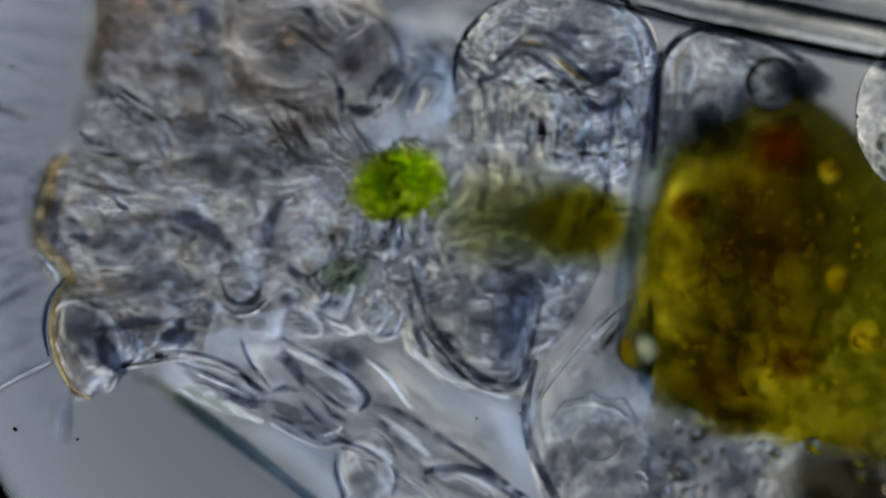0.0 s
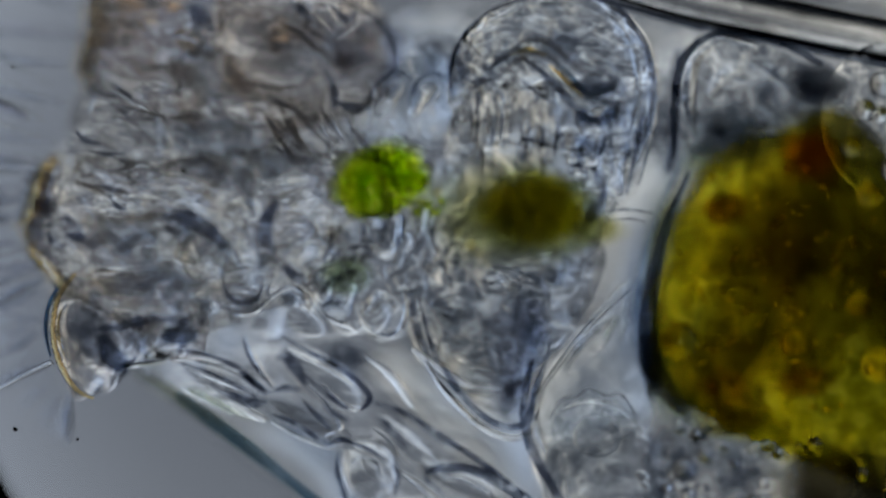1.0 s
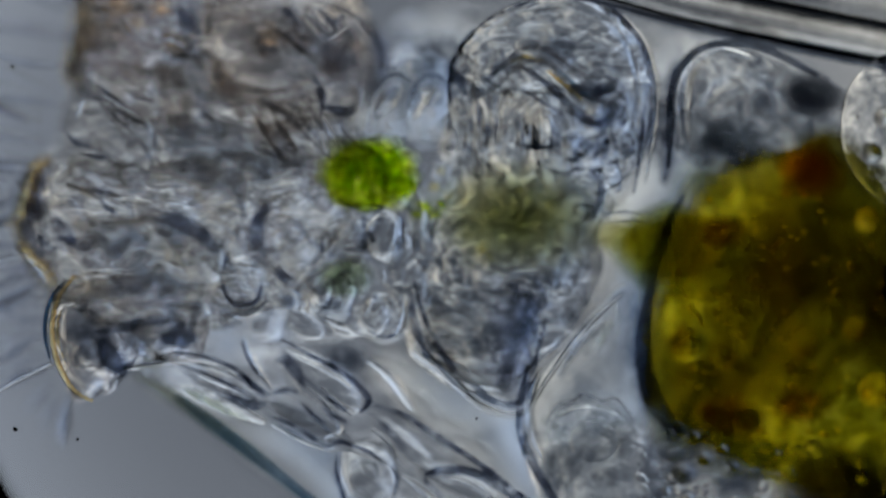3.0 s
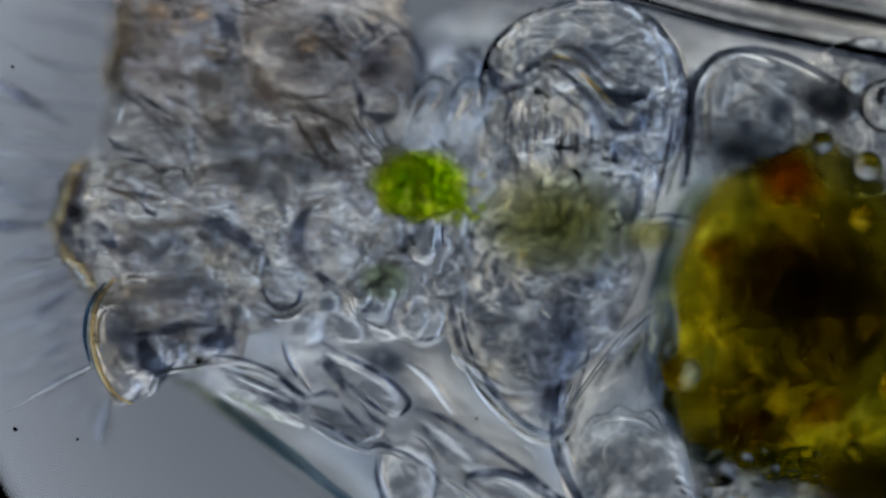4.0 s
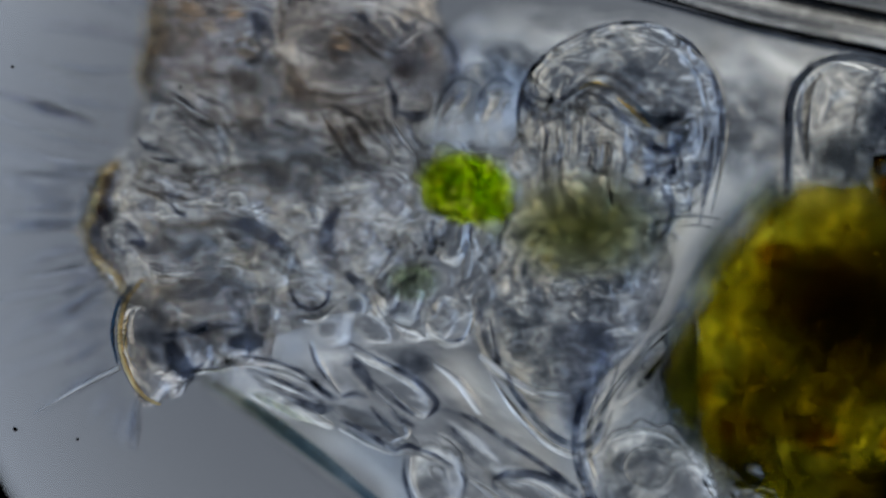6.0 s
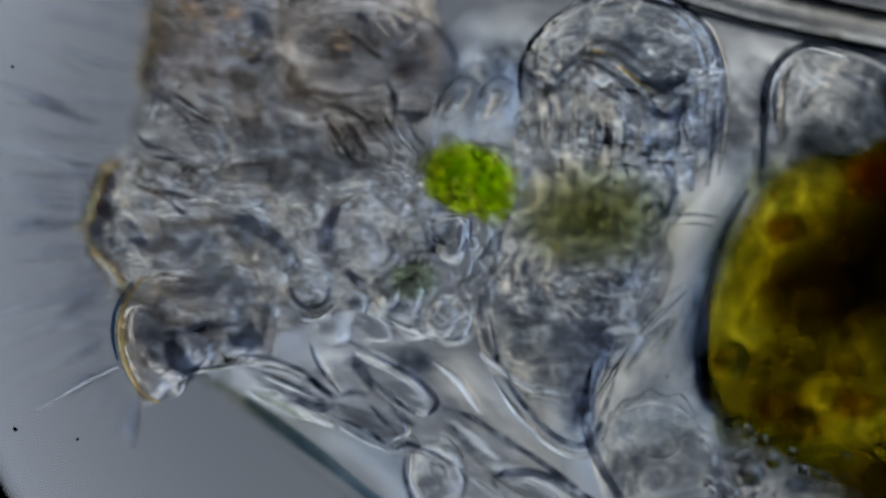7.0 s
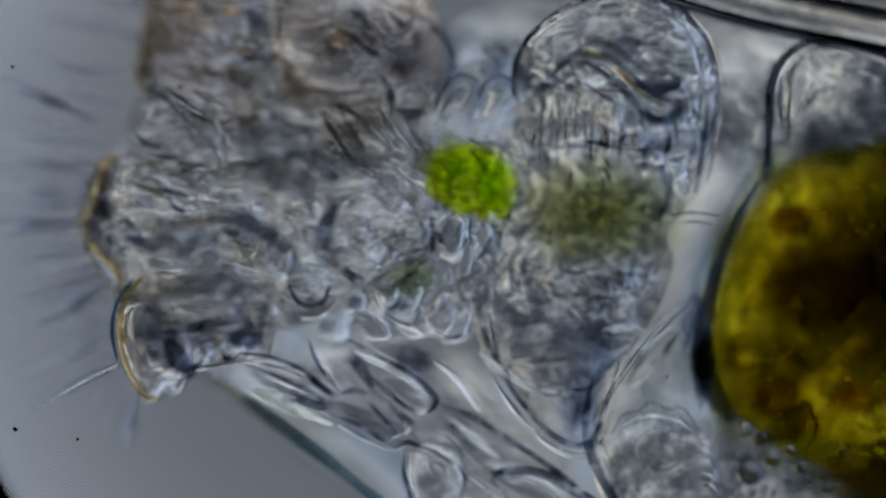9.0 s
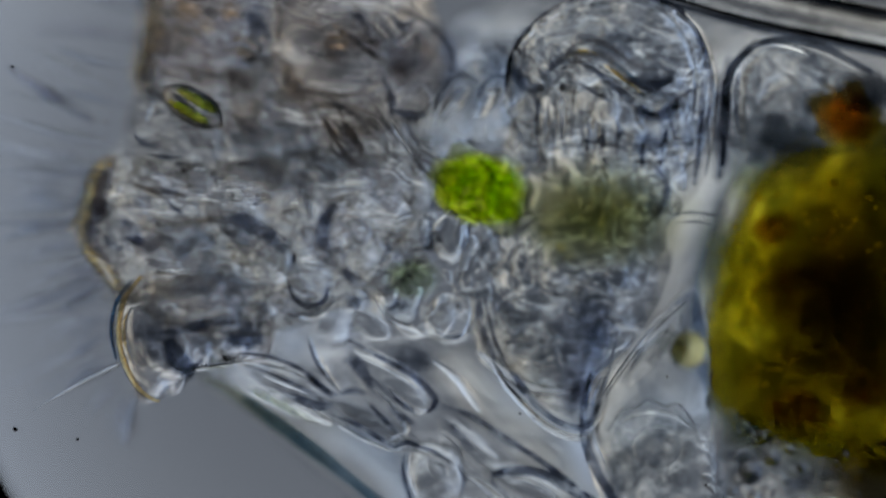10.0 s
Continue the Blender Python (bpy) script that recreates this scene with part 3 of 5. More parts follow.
ink([(405, 606), (440, 602), (470, 604)], [8, 20, 8], 0.39, chin, tone="ink_deep")
ink([(300, 600), (316, 638), (345, 668)], [8, 22, 8], 0.39, chin, tone="ink_deep")
patch(330, 600, 100, 60, 10, 0.42, chin)
patch(265, 580, 40, 90, 0, 0.43, chin)
gleam([(380, 605), (378, 625), (392, 640)], [5, 13, 5], 0.38, chin, slope=0.42)
gleam([(320, 668), (360, 655), (400, 650), (418, 646)], [2, 4, 4, 2], 0.355, chin)
ink([(318, 660), (345, 652), (362, 640)], [1, 5, 2], 0.36, chin)
patch(560, 300, 110, 52, 8, 0.42, oral)
patch(350, 430, 90, 46, 10, 0.42, oral)
patch(470, 250, 90, 40, 0, 0.44, oral)
streak_rng = random.Random(17)
for k in range(46):
    u, v, g = streak_rng.uniform(560, 770), streak_rng.uniform(235, 470), radians(streak_rng.gauss(25, 35))
    d = streak_rng.uniform(8, 20)
    gleam([(u, v), (u + d * math.cos(g), v + d * math.sin(g)), (u + 2 * d * math.cos(g), v + 2 * d * math.sin(g) + 3)], [1, streak_rng.uniform(2, 4.5), 1], 0.35 + 0.04 * streak_rng.random(), oral, "tissue_streak")
for k in range(40):
    u, v, g = streak_rng.uniform(200, 560), streak_rng.uniform(300, 520), radians(streak_rng.gauss(15, 40))
    d = streak_rng.uniform(8, 22)
    gleam([(u, v), (u + d * math.cos(g), v + d * math.sin(g)), (u + 2 * d * math.cos(g), v + 2 * d * math.sin(g) + 4)], [1, streak_rng.uniform(2, 6), 1], 0.36 + 0.05 * streak_rng.random(), oral, "tissue_streak")
for k in range(26):
    u, v, g = streak_rng.uniform(280, 700), streak_rng.uniform(-10, 190), radians(streak_rng.gauss(60, 35))
    d = streak_rng.uniform(8, 20)
    gleam([(u, v), (u + d * math.cos(g), v + d * math.sin(g)), (u + 2 * d * math.cos(g) + 4, v + 2 * d * math.sin(g))], [1, streak_rng.uniform(2, 6), 1], 0.37 + 0.05 * streak_rng.random(), upper, "tissue_streak")
# amber edge of the mouth and its fringe of streaks
edge = MOVING["rim"]
gleam([(200, 284), (176, 308), (162, 350), (150, 388), (128, 408)], [1, 3.5, 4.5, 4.5, 1], 0.44, edge, "rim_gleam", 0.55, tone="amber_gleam")
gleam([(150, 438), (168, 462), (200, 494), (212, 515)], [1, 4, 4, 1], 0.43, edge, "rim_gleam", 0.55, tone="amber_gleam")
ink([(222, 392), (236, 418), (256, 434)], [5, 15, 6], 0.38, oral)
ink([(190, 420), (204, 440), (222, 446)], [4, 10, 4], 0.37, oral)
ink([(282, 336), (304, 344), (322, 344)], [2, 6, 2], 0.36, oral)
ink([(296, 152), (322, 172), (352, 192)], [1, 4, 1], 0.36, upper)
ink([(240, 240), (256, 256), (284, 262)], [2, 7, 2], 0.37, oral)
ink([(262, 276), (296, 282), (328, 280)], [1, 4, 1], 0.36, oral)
gleam([(302, 166), (334, 184), (366, 204)], [1, 5, 1], 0.36, upper)
gleam([(292, 232), (322, 222), (352, 222)], [1, 5, 1], 0.36, oral)
gleam([(262, 378), (272, 392), (290, 400)], [2, 6, 2], 0.36, oral)
gleam([(296, 360), (312, 372), (330, 372)], [2, 6, 2], 0.36, oral)
gleam([(300, 430), (322, 440), (344, 462)], [2, 6, 2], 0.37, oral)
gleam([(392, 212), (398, 262), (392, 330)], [4, 11, 4], 0.42, oral, slope=0.42)
gleam([(512, 400), (534, 410), (552, 428)], [2, 8, 2], 0.37, oral)
gleam([(690, 208), (712, 246), (736, 286)], [1, 4, 1], 0.36, oral)
gleam([(668, 210), (688, 250), (700, 284)], [1, 3, 1], 0.36, oral)
ink([(440, 16), (460, 44), (478, 66)], [5, 15, 5], 0.40, upper)
ink([(492, -10), (498, 30), (492, 70)], [4, 10, 4], 0.40, upper, tone="ink_brown")
ink([(615, 8), (636, 26), (656, 48)], [3, 9, 3], 0.38, upper)
ink([(560, 186), (590, 236), (612, 270), (640, 298)], [1, 5, 5, 1], 0.37, oral, tone="ink_brown")
ink([(690, 146), (698, 176), (694, 206)], [2, 6, 2], 0.37, upper)
gleam([(646, 28), (668, 44), (690, 62)], [2, 6, 2], 0.37, upper)
gleam([(752, 140), (768, 166), (766, 204)], [2, 6, 2], 0.37, upper)
# round cells along the lower edge of the head
ink([(512, 500), (522, 530), (545, 545), (575, 535), (584, 500)], [1, 4, 5, 4, 1], 0.36)
gleam([(516, 548), (540, 564), (570, 560), (596, 536)], [1, 5, 5, 2])
gleam([(600, 532), (628, 514), (650, 524), (664, 548)], [1, 4, 4, 2])
patch(628, 540, 16, 14, 0, 0.36)
patch(708, 550, 30, 22, 20, 0.37)
gleam([(690, 502), (720, 472), (762, 478)], [4, 13, 5], 0.39, slope=0.46)
gleam([(768, 562), (795, 536), (816, 560)], [4, 13, 5], 0.39, slope=0.46)
patch(375, 520, 100, 36, 8, 0.42, oral)
patch(440, 560, 50, 30, 20, 0.41, oral)
gleam([(660, 500), (668, 535), (690, 565), (725, 583), (755, 596)], [1, 4, 5, 5, 2])
gleam([(832, 525), (836, 560), (826, 592), (812, 606)], [1, 5, 5, 2])
ink([(846, 520), (850, 560), (862, 605), (880, 640)], [3, 7, 7, 3], 0.375)
ink([(772, 590), (800, 602), (824, 596)], [1, 3, 1])
# upper lobe
ink([(716, 14), (760, 38), (794, 76), (800, 118), (782, 165), (752, 196)], [1, 4, 6, 5, 4, 1], 0.39, upper, tone="ink_faint")
ink([(700, 190), (728, 200), (756, 196)], [3, 11, 4], 0.38, upper)
ink([(505, 110), (518, 140), (540, 175)], [5, 16, 6], 0.42, upper, tone="ink_brown")
ink([(405, 118), (430, 140), (452, 132)], [8, 24, 8], 0.43, upper, tone="ink_brown")
ink([(258, 90), (264, 130), (272, 180)], [6, 20, 8], 0.44, upper, tone="ink_faint")
ink([(600, 52), (632, 66), (662, 92), (690, 105)], [2, 5, 5, 2], 0.37, upper, tone="ink_brown")
ink([(690, 20), (715, 45), (735, 30)], [3, 8, 3], 0.38, upper)
ink([(680, 130), (690, 165), (692, 196)], [2, 5, 2], 0.37, upper)
ink([(600, 190), (622, 235), (648, 285)], [2, 4, 1], 0.36, oral, tone="ink_brown")
ink([(620, 215), (642, 262), (664, 292)], [1, 4, 1], 0.36, oral, tone="ink_brown")
gleam([(690, 85), (722, 66), (748, 44)], [2, 4, 2], 0.36, upper)
gleam([(598, 44), (630, 56), (655, 78)], [2, 4, 2], 0.36, upper)
gleam([(400, 78), (430, 72), (455, 84)], [3, 9, 4], 0.38, upper)
gleam([(340, 30), (352, 55), (372, 78)], [2, 6, 2], 0.37, upper)
gleam([(345, 160), (375, 172), (402, 188)], [2, 4, 1], 0.36, upper)
gleam([(480, 120), (500, 150), (530, 190)], [2, 4, 1], 0.37, upper)

# clear cells about the throat
for u, v, r1, r2, a in [(798, 192, 62, 80, 15), (884, 182, 72, 84, -10), (545, 500, 46, 60, 20), (700, 530, 50, 46, 0),
                        (782, 565, 26, 38, 10), (628, 540, 24, 20, 0), (738, 415, 44, 34, 30), (480, 460, 44, 50, 0), (640, 440, 40, 30, 40),
                        (420, 420, 60, 40, 30), (395, 590, 50, 34, 10), (800, 420, 36, 44, 20), (590, 590, 30, 18, 20), (660, 580, 36, 22, 30), (690, 465, 34, 30, 0)]:
    organ("cell", blob(u, v, 0.28 + 0.05 * math.sin(u) if r2 < 70 else 0.25, r1, r2, min(r1, r2) * (0.75 if r2 < 70 else 0.5), a, 0.2 if r2 < 70 else 0.3, 0.045, u, 4, 1.6 if r2 < 70 else 2.4), "cell")
organ("green_vesicle", blob(735, 497, 0.38, 56, 44, 18, 0, 0.3, 0.03, 9, 4), "faint_green", "faintly green vesicle")

# jaws
DOME = [(915, 140), (948, 62), (1030, 8), (1120, -10), (1210, 20), (1262, 90), (1275, 170), (1258, 280), (1180, 340), (1060, 345), (960, 310), (922, 230)]
JAWS = [(945, 165), (1050, 150), (1170, 180), (1262, 150), (1256, 300), (1205, 385), (1140, 430), (1000, 420), (930, 340), (905, 250)]
SAC = [(818, 490), (890, 400), (1060, 370), (1190, 430), (1168, 550), (1105, 640), (1010, 694), (935, 695), (865, 640), (840, 570)]
TIP = [(872, 600), (980, 560), (1092, 600), (1066, 700), (1046, 788), (990, 778), (915, 705)]
organ("jaw_dome", pillow(DOME, 0.31, 55, seed=6, power=0.75, lump=0.16, thin=90), "dome", "clear domed jaw muscle", pivot=(1090, 180, 0.31), key="dome")
organ("jaw_muscle", pillow(JAWS, 0.25, 55, seed=7, power=0.7, lump=0.16, thin=95), "jaws", "clear striated jaw muscle", pivot=(1080, 300, 0.25), key="jaws")
organ("lower_sac", pillow(SAC, 0.28, 52, seed=8, power=0.95, thin=-80, lump=0.12), "sac", "grey wrinkled lower sac", pivot=(980, 500, 0.28), key="sac")
organ("sac_tip", pillow(TIP, 0.22, 50, seed=44, power=0.8, lump=0.12, thin=-90), "sac", "grey pointed tip of the sac", pivot=(985, 640, 0.22), key="tip")
organ("jaw_arch", tube([(950, 175), (1000, 150), (1040, 112), (1085, 108), (1120, 140), (1165, 175), (1215, 185)], [3, 5, 6, 6, 6, 6, 3], 0.38), "bristle", "dark curved jaw arch", MOVING["dome"])
organ("jaw_arch", tube([(1000, 120), (1050, 80), (1100, 92), (1145, 130), (1200, 140)], [2, 5, 5, 5, 2], 0.38), "bristle", "dark curved jaw arch", MOVING["dome"])
dome, jaws = MOVING["dome"], MOVING["jaws"]
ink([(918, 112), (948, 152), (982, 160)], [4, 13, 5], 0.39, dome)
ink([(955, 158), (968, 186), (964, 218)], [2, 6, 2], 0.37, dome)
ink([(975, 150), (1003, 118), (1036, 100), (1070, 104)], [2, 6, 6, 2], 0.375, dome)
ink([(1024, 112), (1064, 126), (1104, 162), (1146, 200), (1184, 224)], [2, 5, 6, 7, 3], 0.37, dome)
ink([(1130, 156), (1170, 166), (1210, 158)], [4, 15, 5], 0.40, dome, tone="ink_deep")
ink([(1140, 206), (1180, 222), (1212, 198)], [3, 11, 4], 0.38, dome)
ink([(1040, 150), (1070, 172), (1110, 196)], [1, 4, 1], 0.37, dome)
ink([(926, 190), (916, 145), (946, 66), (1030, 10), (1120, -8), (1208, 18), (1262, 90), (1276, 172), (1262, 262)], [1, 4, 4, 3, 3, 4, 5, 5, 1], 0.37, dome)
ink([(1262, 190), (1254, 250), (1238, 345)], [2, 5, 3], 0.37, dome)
gleam([(940, 120), (962, 72), (1034, 26), (1118, 10), (1194, 36), (1238, 96), (1250, 170), (1240, 236)], [1, 4, 4, 4, 5, 6, 6, 1], 0.37, dome)
gleam([(1040, 116), (1080, 132), (1112, 156)], [2, 6, 2], 0.36, dome)
gleam([(1000, 132), (1028, 116), (1050, 100)], [1, 4, 1], 0.36, dome)
gleam([(1126, 190), (1156, 200), (1180, 208)], [1, 5, 1], 0.36, dome)
gleam([(1122, 122), (1146, 112), (1170, 120)], [5, 16, 6], 0.39, dome, slope=0.46)
gleam([(1040, 60), (1070, 48), (1100, 56)], [4, 14, 5], 0.39, dome, slope=0.46)
gleam([(958, 96), (985, 76), (1012, 84)], [3, 10, 3], 0.39, dome, slope=0.46)
gleam([(1195, 200), (1208, 240), (1216, 300)], [3, 9, 3], 0.38, dome, slope=0.46)
gleam([(1140, 320), (1158, 342), (1176, 360)], [3, 10, 3], 0.38, jaws, slope=0.46)
ink([(1172, 300), (1190, 345), (1170, 396)], [3, 9, 4], 0.38, jaws)
ink([(1116, 244), (1150, 262), (1184, 262)], [8, 22, 8], 0.42, jaws, tone="ink_faint")
for u, top, low, w in [(950, 206, 268, 5), (980, 186, 268, 7), (1010, 186, 258, 8), (1040, 216, 290, 5), (1066, 220, 280, 4), (1090, 226, 300, 4)]:
    gleam([(u + 2, top), (u, (top + low) / 2), (u - 4, low)], [1, w, 1], 0.36, jaws, "tooth_ridge")
    ink([(u + 15, top - 8), (u + 13, (top + low) / 2), (u + 9, low)], [1, 5, 1], 0.37, jaws, tone="ink_faint")
tagged(organ("granular_filling", swarm(40, DOME, 0.36, 0.02, 5, 16, 3.0, -30, 21), "grain", "clear fibres", MOVING["dome"]), kind="stuff")
tagged(organ("granular_filling", swarm(40, JAWS, 0.31, 0.02, 5, 16, 3.0, 80, 22), "grain", "clear fibres", MOVING["jaws"]), kind="stuff")
tagged(organ("granular_filling", swarm(16, SAC, 0.35, 0.02, 6, 18, 3.0, 60, 23), "grain", "clear fibres", MOVING["sac"]), kind="stuff")

BASE = [(880, 380), (960, 330), (1100, 330), (1200, 335), (1178, 430), (1145, 520), (1060, 540), (920, 520), (860, 460)]
organ("jaw_base", pillow(BASE, 0.30, 45, seed=47, power=1.7, wave=14), "base", "grey mottled jaw tissue", pivot=(1050, 430, 0.30), key="base")
# Refraction shade on the sac's right side, painted as a dark strip.
organ("sac_shade", pillow([(985, 600), (1040, 570), (1090, 600), (1070, 670), (1048, 745), (1015, 770), (988, 730), (1000, 660)], 0.24, 36, seed=41, power=1.0), "muscle", "painted shading strip in the sac", MOVING["tip"])

tip = MOVING["tip"]
ink([(866, 560), (884, 640), (918, 708), (984, 778), (1044, 790), (1074, 720), (1098, 640)], [1, 4, 5, 6, 7, 5, 1], 0.36, tip)
gleam([(872, 670), (908, 726), (976, 794), (1046, 808), (1086, 730)], [1, 6, 7, 7, 1], 0.36, tip)
ink([(1010, 770), (1040, 700), (1062, 640), (1080, 600)], [6, 15, 16, 6], 0.41, tip, tone="ink_faint")
gleam([(905, 640), (935, 625), (960, 640)], [4, 12, 4], 0.39, tip, slope=0.42)
gleam([(950, 690), (985, 680), (1004, 700)], [4, 10, 4], 0.39, tip, slope=0.42)
sac = MOVING["sac"]
gleam([(880, 560), (915, 545), (948, 556)], [5, 15, 6], 0.39, sac, slope=0.42)
gleam([(985, 520), (1015, 530), (1040, 520)], [3, 9, 4], 0.39, sac, slope=0.42)
gleam([(905, 610), (930, 600), (960, 606)], [3, 8, 3], 0.38, sac)
patch(960, 600, 80, 50, 0, 0.43, sac)
ink([(930, 500), (960, 510), (985, 540)], [3, 8, 3], 0.38, sac, tone="ink_faint")
ink([(1050, 480), (1100, 500), (1128, 470)], [5, 14, 5], 0.41, sac, tone="ink_faint")

gleam([(1226, 26), (1266, 82), (1284, 160), (1276, 240), (1258, 330)], [1, 4, 5, 4, 1], 0.36, dome)
# Colour fringes of the arch's highlights, put into amber and teal strokes.
gleam([(1020, 110), (1050, 98), (1084, 106)], [1, 4, 1], 0.36, dome, tone="amber_gleam")
gleam([(1090, 124), (1120, 150), (1150, 176)], [1, 4, 1], 0.355, dome, tone="amber_gleam")
gleam([(1092, 138), (1116, 160), (1140, 182)], [1, 3, 1], 0.355, dome)
ink([(1098, 112), (1128, 140), (1160, 170), (1196, 188)], [1, 4, 5, 1], 0.36, dome, tone="teal")
for u, v, r1, r2, a in [(872, 370, 15, 8, 30), (890, 384, 12, 7, -20), (858, 384, 9, 7, 0), (902, 366, 9, 6, 50)]:
    organ("food_grain", blob(u, v, 0.385, r1, r2, 5, a, 0.25, 0.02, u, 3), "alga", "yellow-green food crumb")

# food
organ("green_food", blob(835, 322, 0.39, 92, 70, 30, 22, 0.40, 0.05, 21, 5, 2.2), "green", "bright green swallowed algae", pivot=(835, 322, 0.39), key="green")
cell_rng = random.Random(77)
for k in range(22):
    g, d, r = cell_rng.uniform(0, 6.28), cell_rng.random() ** 0.6, cell_rng.uniform(7, 17)
    organ("algal_cell", blob(835 + 62 * d * math.cos(g), 322 + 42 * d * math.sin(g) + 10 * d * math.cos(g), 0.405, r * 1.2, r, r * 0.5, 50 * g, 0.2, 0.02, k, 3), "alga", "bright green algal cell", MOVING["green"])
BOLUS = [(860, 320), (960, 280), (1110, 285), (1240, 340), (1225, 450), (1060, 495), (920, 465), (850, 400)]
organ("food_bolus", pillow(BOLUS, 0.45, 30, seed=9, power=1.0, wave=24), "bolus", "blurred olive food mass", pivot=(1010, 380, 0.58), key="bolus")
organ("food_pellet", blob(1150, 395, 0.44, 108, 78, 30, 8, 0.25, 0.06, 31, 4), "pellet", "brown-olive swallowed food pellet", pivot=(1150, 395, 0.55), key="pellet")

for u, v, r in [(1105, 362, 7), (985, 440, 9), (1000, 455, 6), (900, 330, 7), (925, 345, 6), (912, 300, 6), (960, 415, 5), (1050, 335, 5)]:
    organ("food_grain", blob(u, v, 0.40, r, r, r * 0.45, 0, 0.1, 0.02, u, 3, 0), "oil", "yellow food grain", MOVING["bolus"])

organ("food_remnant", blob(1205, 425, 0.40, 66, 40, 8, 10, 0.3, 0.05, 12, 4), "remnant", "pale olive food remnant", pivot=(1205, 425, 0.40), key="remnant")
ink([(1185, 384), (1228, 379), (1275, 386)], [1, 3.5, 1], 0.36, name="fibre", tone="ink_faint")
ink([(1195, 398), (1235, 396), (1262, 402)], [1, 2.5, 1], 0.36, name="fibre", tone="ink_faint")

# gut
GUT = [(1222, 640), (1266, 530), (1310, 430), (1358, 345), (1424, 276), (1520, 252), (1650, 255), (1810, 560), (1780, 960), (1530, 880), (1370, 798), (1268, 712)]
organ("stomach", pillow(GUT, 0.20, 130, rings=16, seed=10, power=1.2, lump=0.16), "stomach", "olive-brown lumpy stomach", pivot=(1450, 550, 0.10), key="gut")
tagged(organ("granular_filling", swarm(170, [(1310, 600), (1310, 450), (1370, 330), (1600, 330), (1690, 560), (1600, 760), (1400, 780)], 0.35, 0.02, 3, 6, 1.7, 0, 14), "gut_grain", "yellow-brown gut granules", MOVING["gut"]), kind="stuff")
WALL = [(1226, 620), (1240, 515), (1280, 400), (1338, 298), (1425, 245), (1520, 225), (1640, 228), (1825, 560), (1800, 1000), (1520, 915), (1350, 848), (1255, 730)]
organ("stomach_wall", pillow(WALL, 0.20, 110, rings=16, seed=20, power=0.9, lump=0.06), "wall", "clear stomach wall", MOVING["gut"])
# Dark rim that refraction would give the wall, painted as bands and strokes.
organ("wall_rim_shade", tube([(1445, 235), (1360, 300), (1300, 400), (1264, 510), (1245, 610), (1262, 710), (1330, 800)], [10, 18, 21, 23, 25, 24, 12], 0.05, flat=0.3), "band", "painted blue-black rim shade of the stomach wall", MOVING["gut"])
organ("wall_rim_shade", tube([(1350, 295), (1275, 420), (1236, 530), (1226, 620), (1248, 720)], [4, 9, 10, 11, 6], 0.24, flat=0.5), "band", "painted dark edge shade of the stomach wall", MOVING["gut"])
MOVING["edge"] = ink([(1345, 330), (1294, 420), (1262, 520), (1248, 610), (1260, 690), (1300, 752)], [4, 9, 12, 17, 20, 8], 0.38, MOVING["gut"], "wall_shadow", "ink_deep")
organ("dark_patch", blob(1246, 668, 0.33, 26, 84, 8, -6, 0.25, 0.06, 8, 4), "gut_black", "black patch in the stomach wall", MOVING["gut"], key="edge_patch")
for u, v, r1, r2, a in [(1450, 520, 100, 95, 0), (1510, 470, 110, 90, 0), (1395, 640, 70, 44, 30), (1600, 480, 120, 170, 0), (1480, 670, 110, 60, 0), (1400, 752, 80, 36, 10), (1330, 660, 36, 60, 0)]:
    organ("gut_content", blob(u, v, 0.02, r1 * 1.35, r2 * 1.35, 8, a, 0.45, 0.07, u, 4), "dark_food", "dark brown gut contents", MOVING["gut"])
for u, v, r1, r2, a in [(1272, 610, 62, 130, 12), (1318, 450, 60, 130, 24), (1385, 320, 90, 56, -30), (1310, 740, 76, 52, 30), (1440, 800, 110, 44, 8)]:
    organ("gut_content", blob(u, v, 0.14, r1, r2, 8, a, 0.35, 0.07, u, 4), "moss", "moss-green pigment along the gut wall", MOVING["gut"])
organ("gut_core", blob(1500, 540, 0.40, 165, 215, 10, 0, 0.3, 0.1, 14, 4), "core", "dark churning core of the gut", pivot=(1500, 540, 0.40), key="core")
for u, v, r1, r2, a in [(1380, 715, 80, 40, 15), (1520, 715, 70, 40, 0), (1400, 400, 60, 40, 20)]:
    organ("gut_content", blob(u, v, 0.36, r1, r2, 6, a, 0.4, 0.06, u, 4), "rust", "rusty brown gut contents", MOVING["gut"])
for key, u, v, r in [("oil_a", 1312, 635, 33), ("oil_b", 1515, 640, 27)]:
    organ("oil_droplet", droplet(u, v, 0.41, r, 0.52, 0.5), "oil", "", pivot=(u, v, 0.41), key=key)
for u, v, r in [(1650, 700, 30), (1625, 590, 22), (1660, 400, 22), (1420, 735, 20)]:
    organ("oil_droplet", droplet(u, v, 0.40, r, 0.52, 0.8), "oil", "", MOVING["gut"])
organ("red_spot", blob(1440, 318, 0.29, 62, 56, 12, 0, 0.3, 0.03, 3, 4), "red", "rusty red pigment spot", pivot=(1440, 318, 0.29), key="red")
organ("dark_spot", blob(1560, 842, 0.20, 140, 92, 14, 20, 0.4, 0.04, 3, 4), "black", "black pigment spot", pivot=(1578, 842, 0.22), key="black")
CAP = [(1355, 270), (1352, 160), (1385, 90), (1440, 75), (1520, 100), (1590, 150), (1600, 260), (1500, 290), (1420, 300)]
organ("clear_lobe", pillow(CAP, 0.30, 36, seed=15, power=0.8, lump=0.10, thin=60), "cap", "clear rounded gland over the gut", pivot=(1470, 200, 0.30), key="cap")
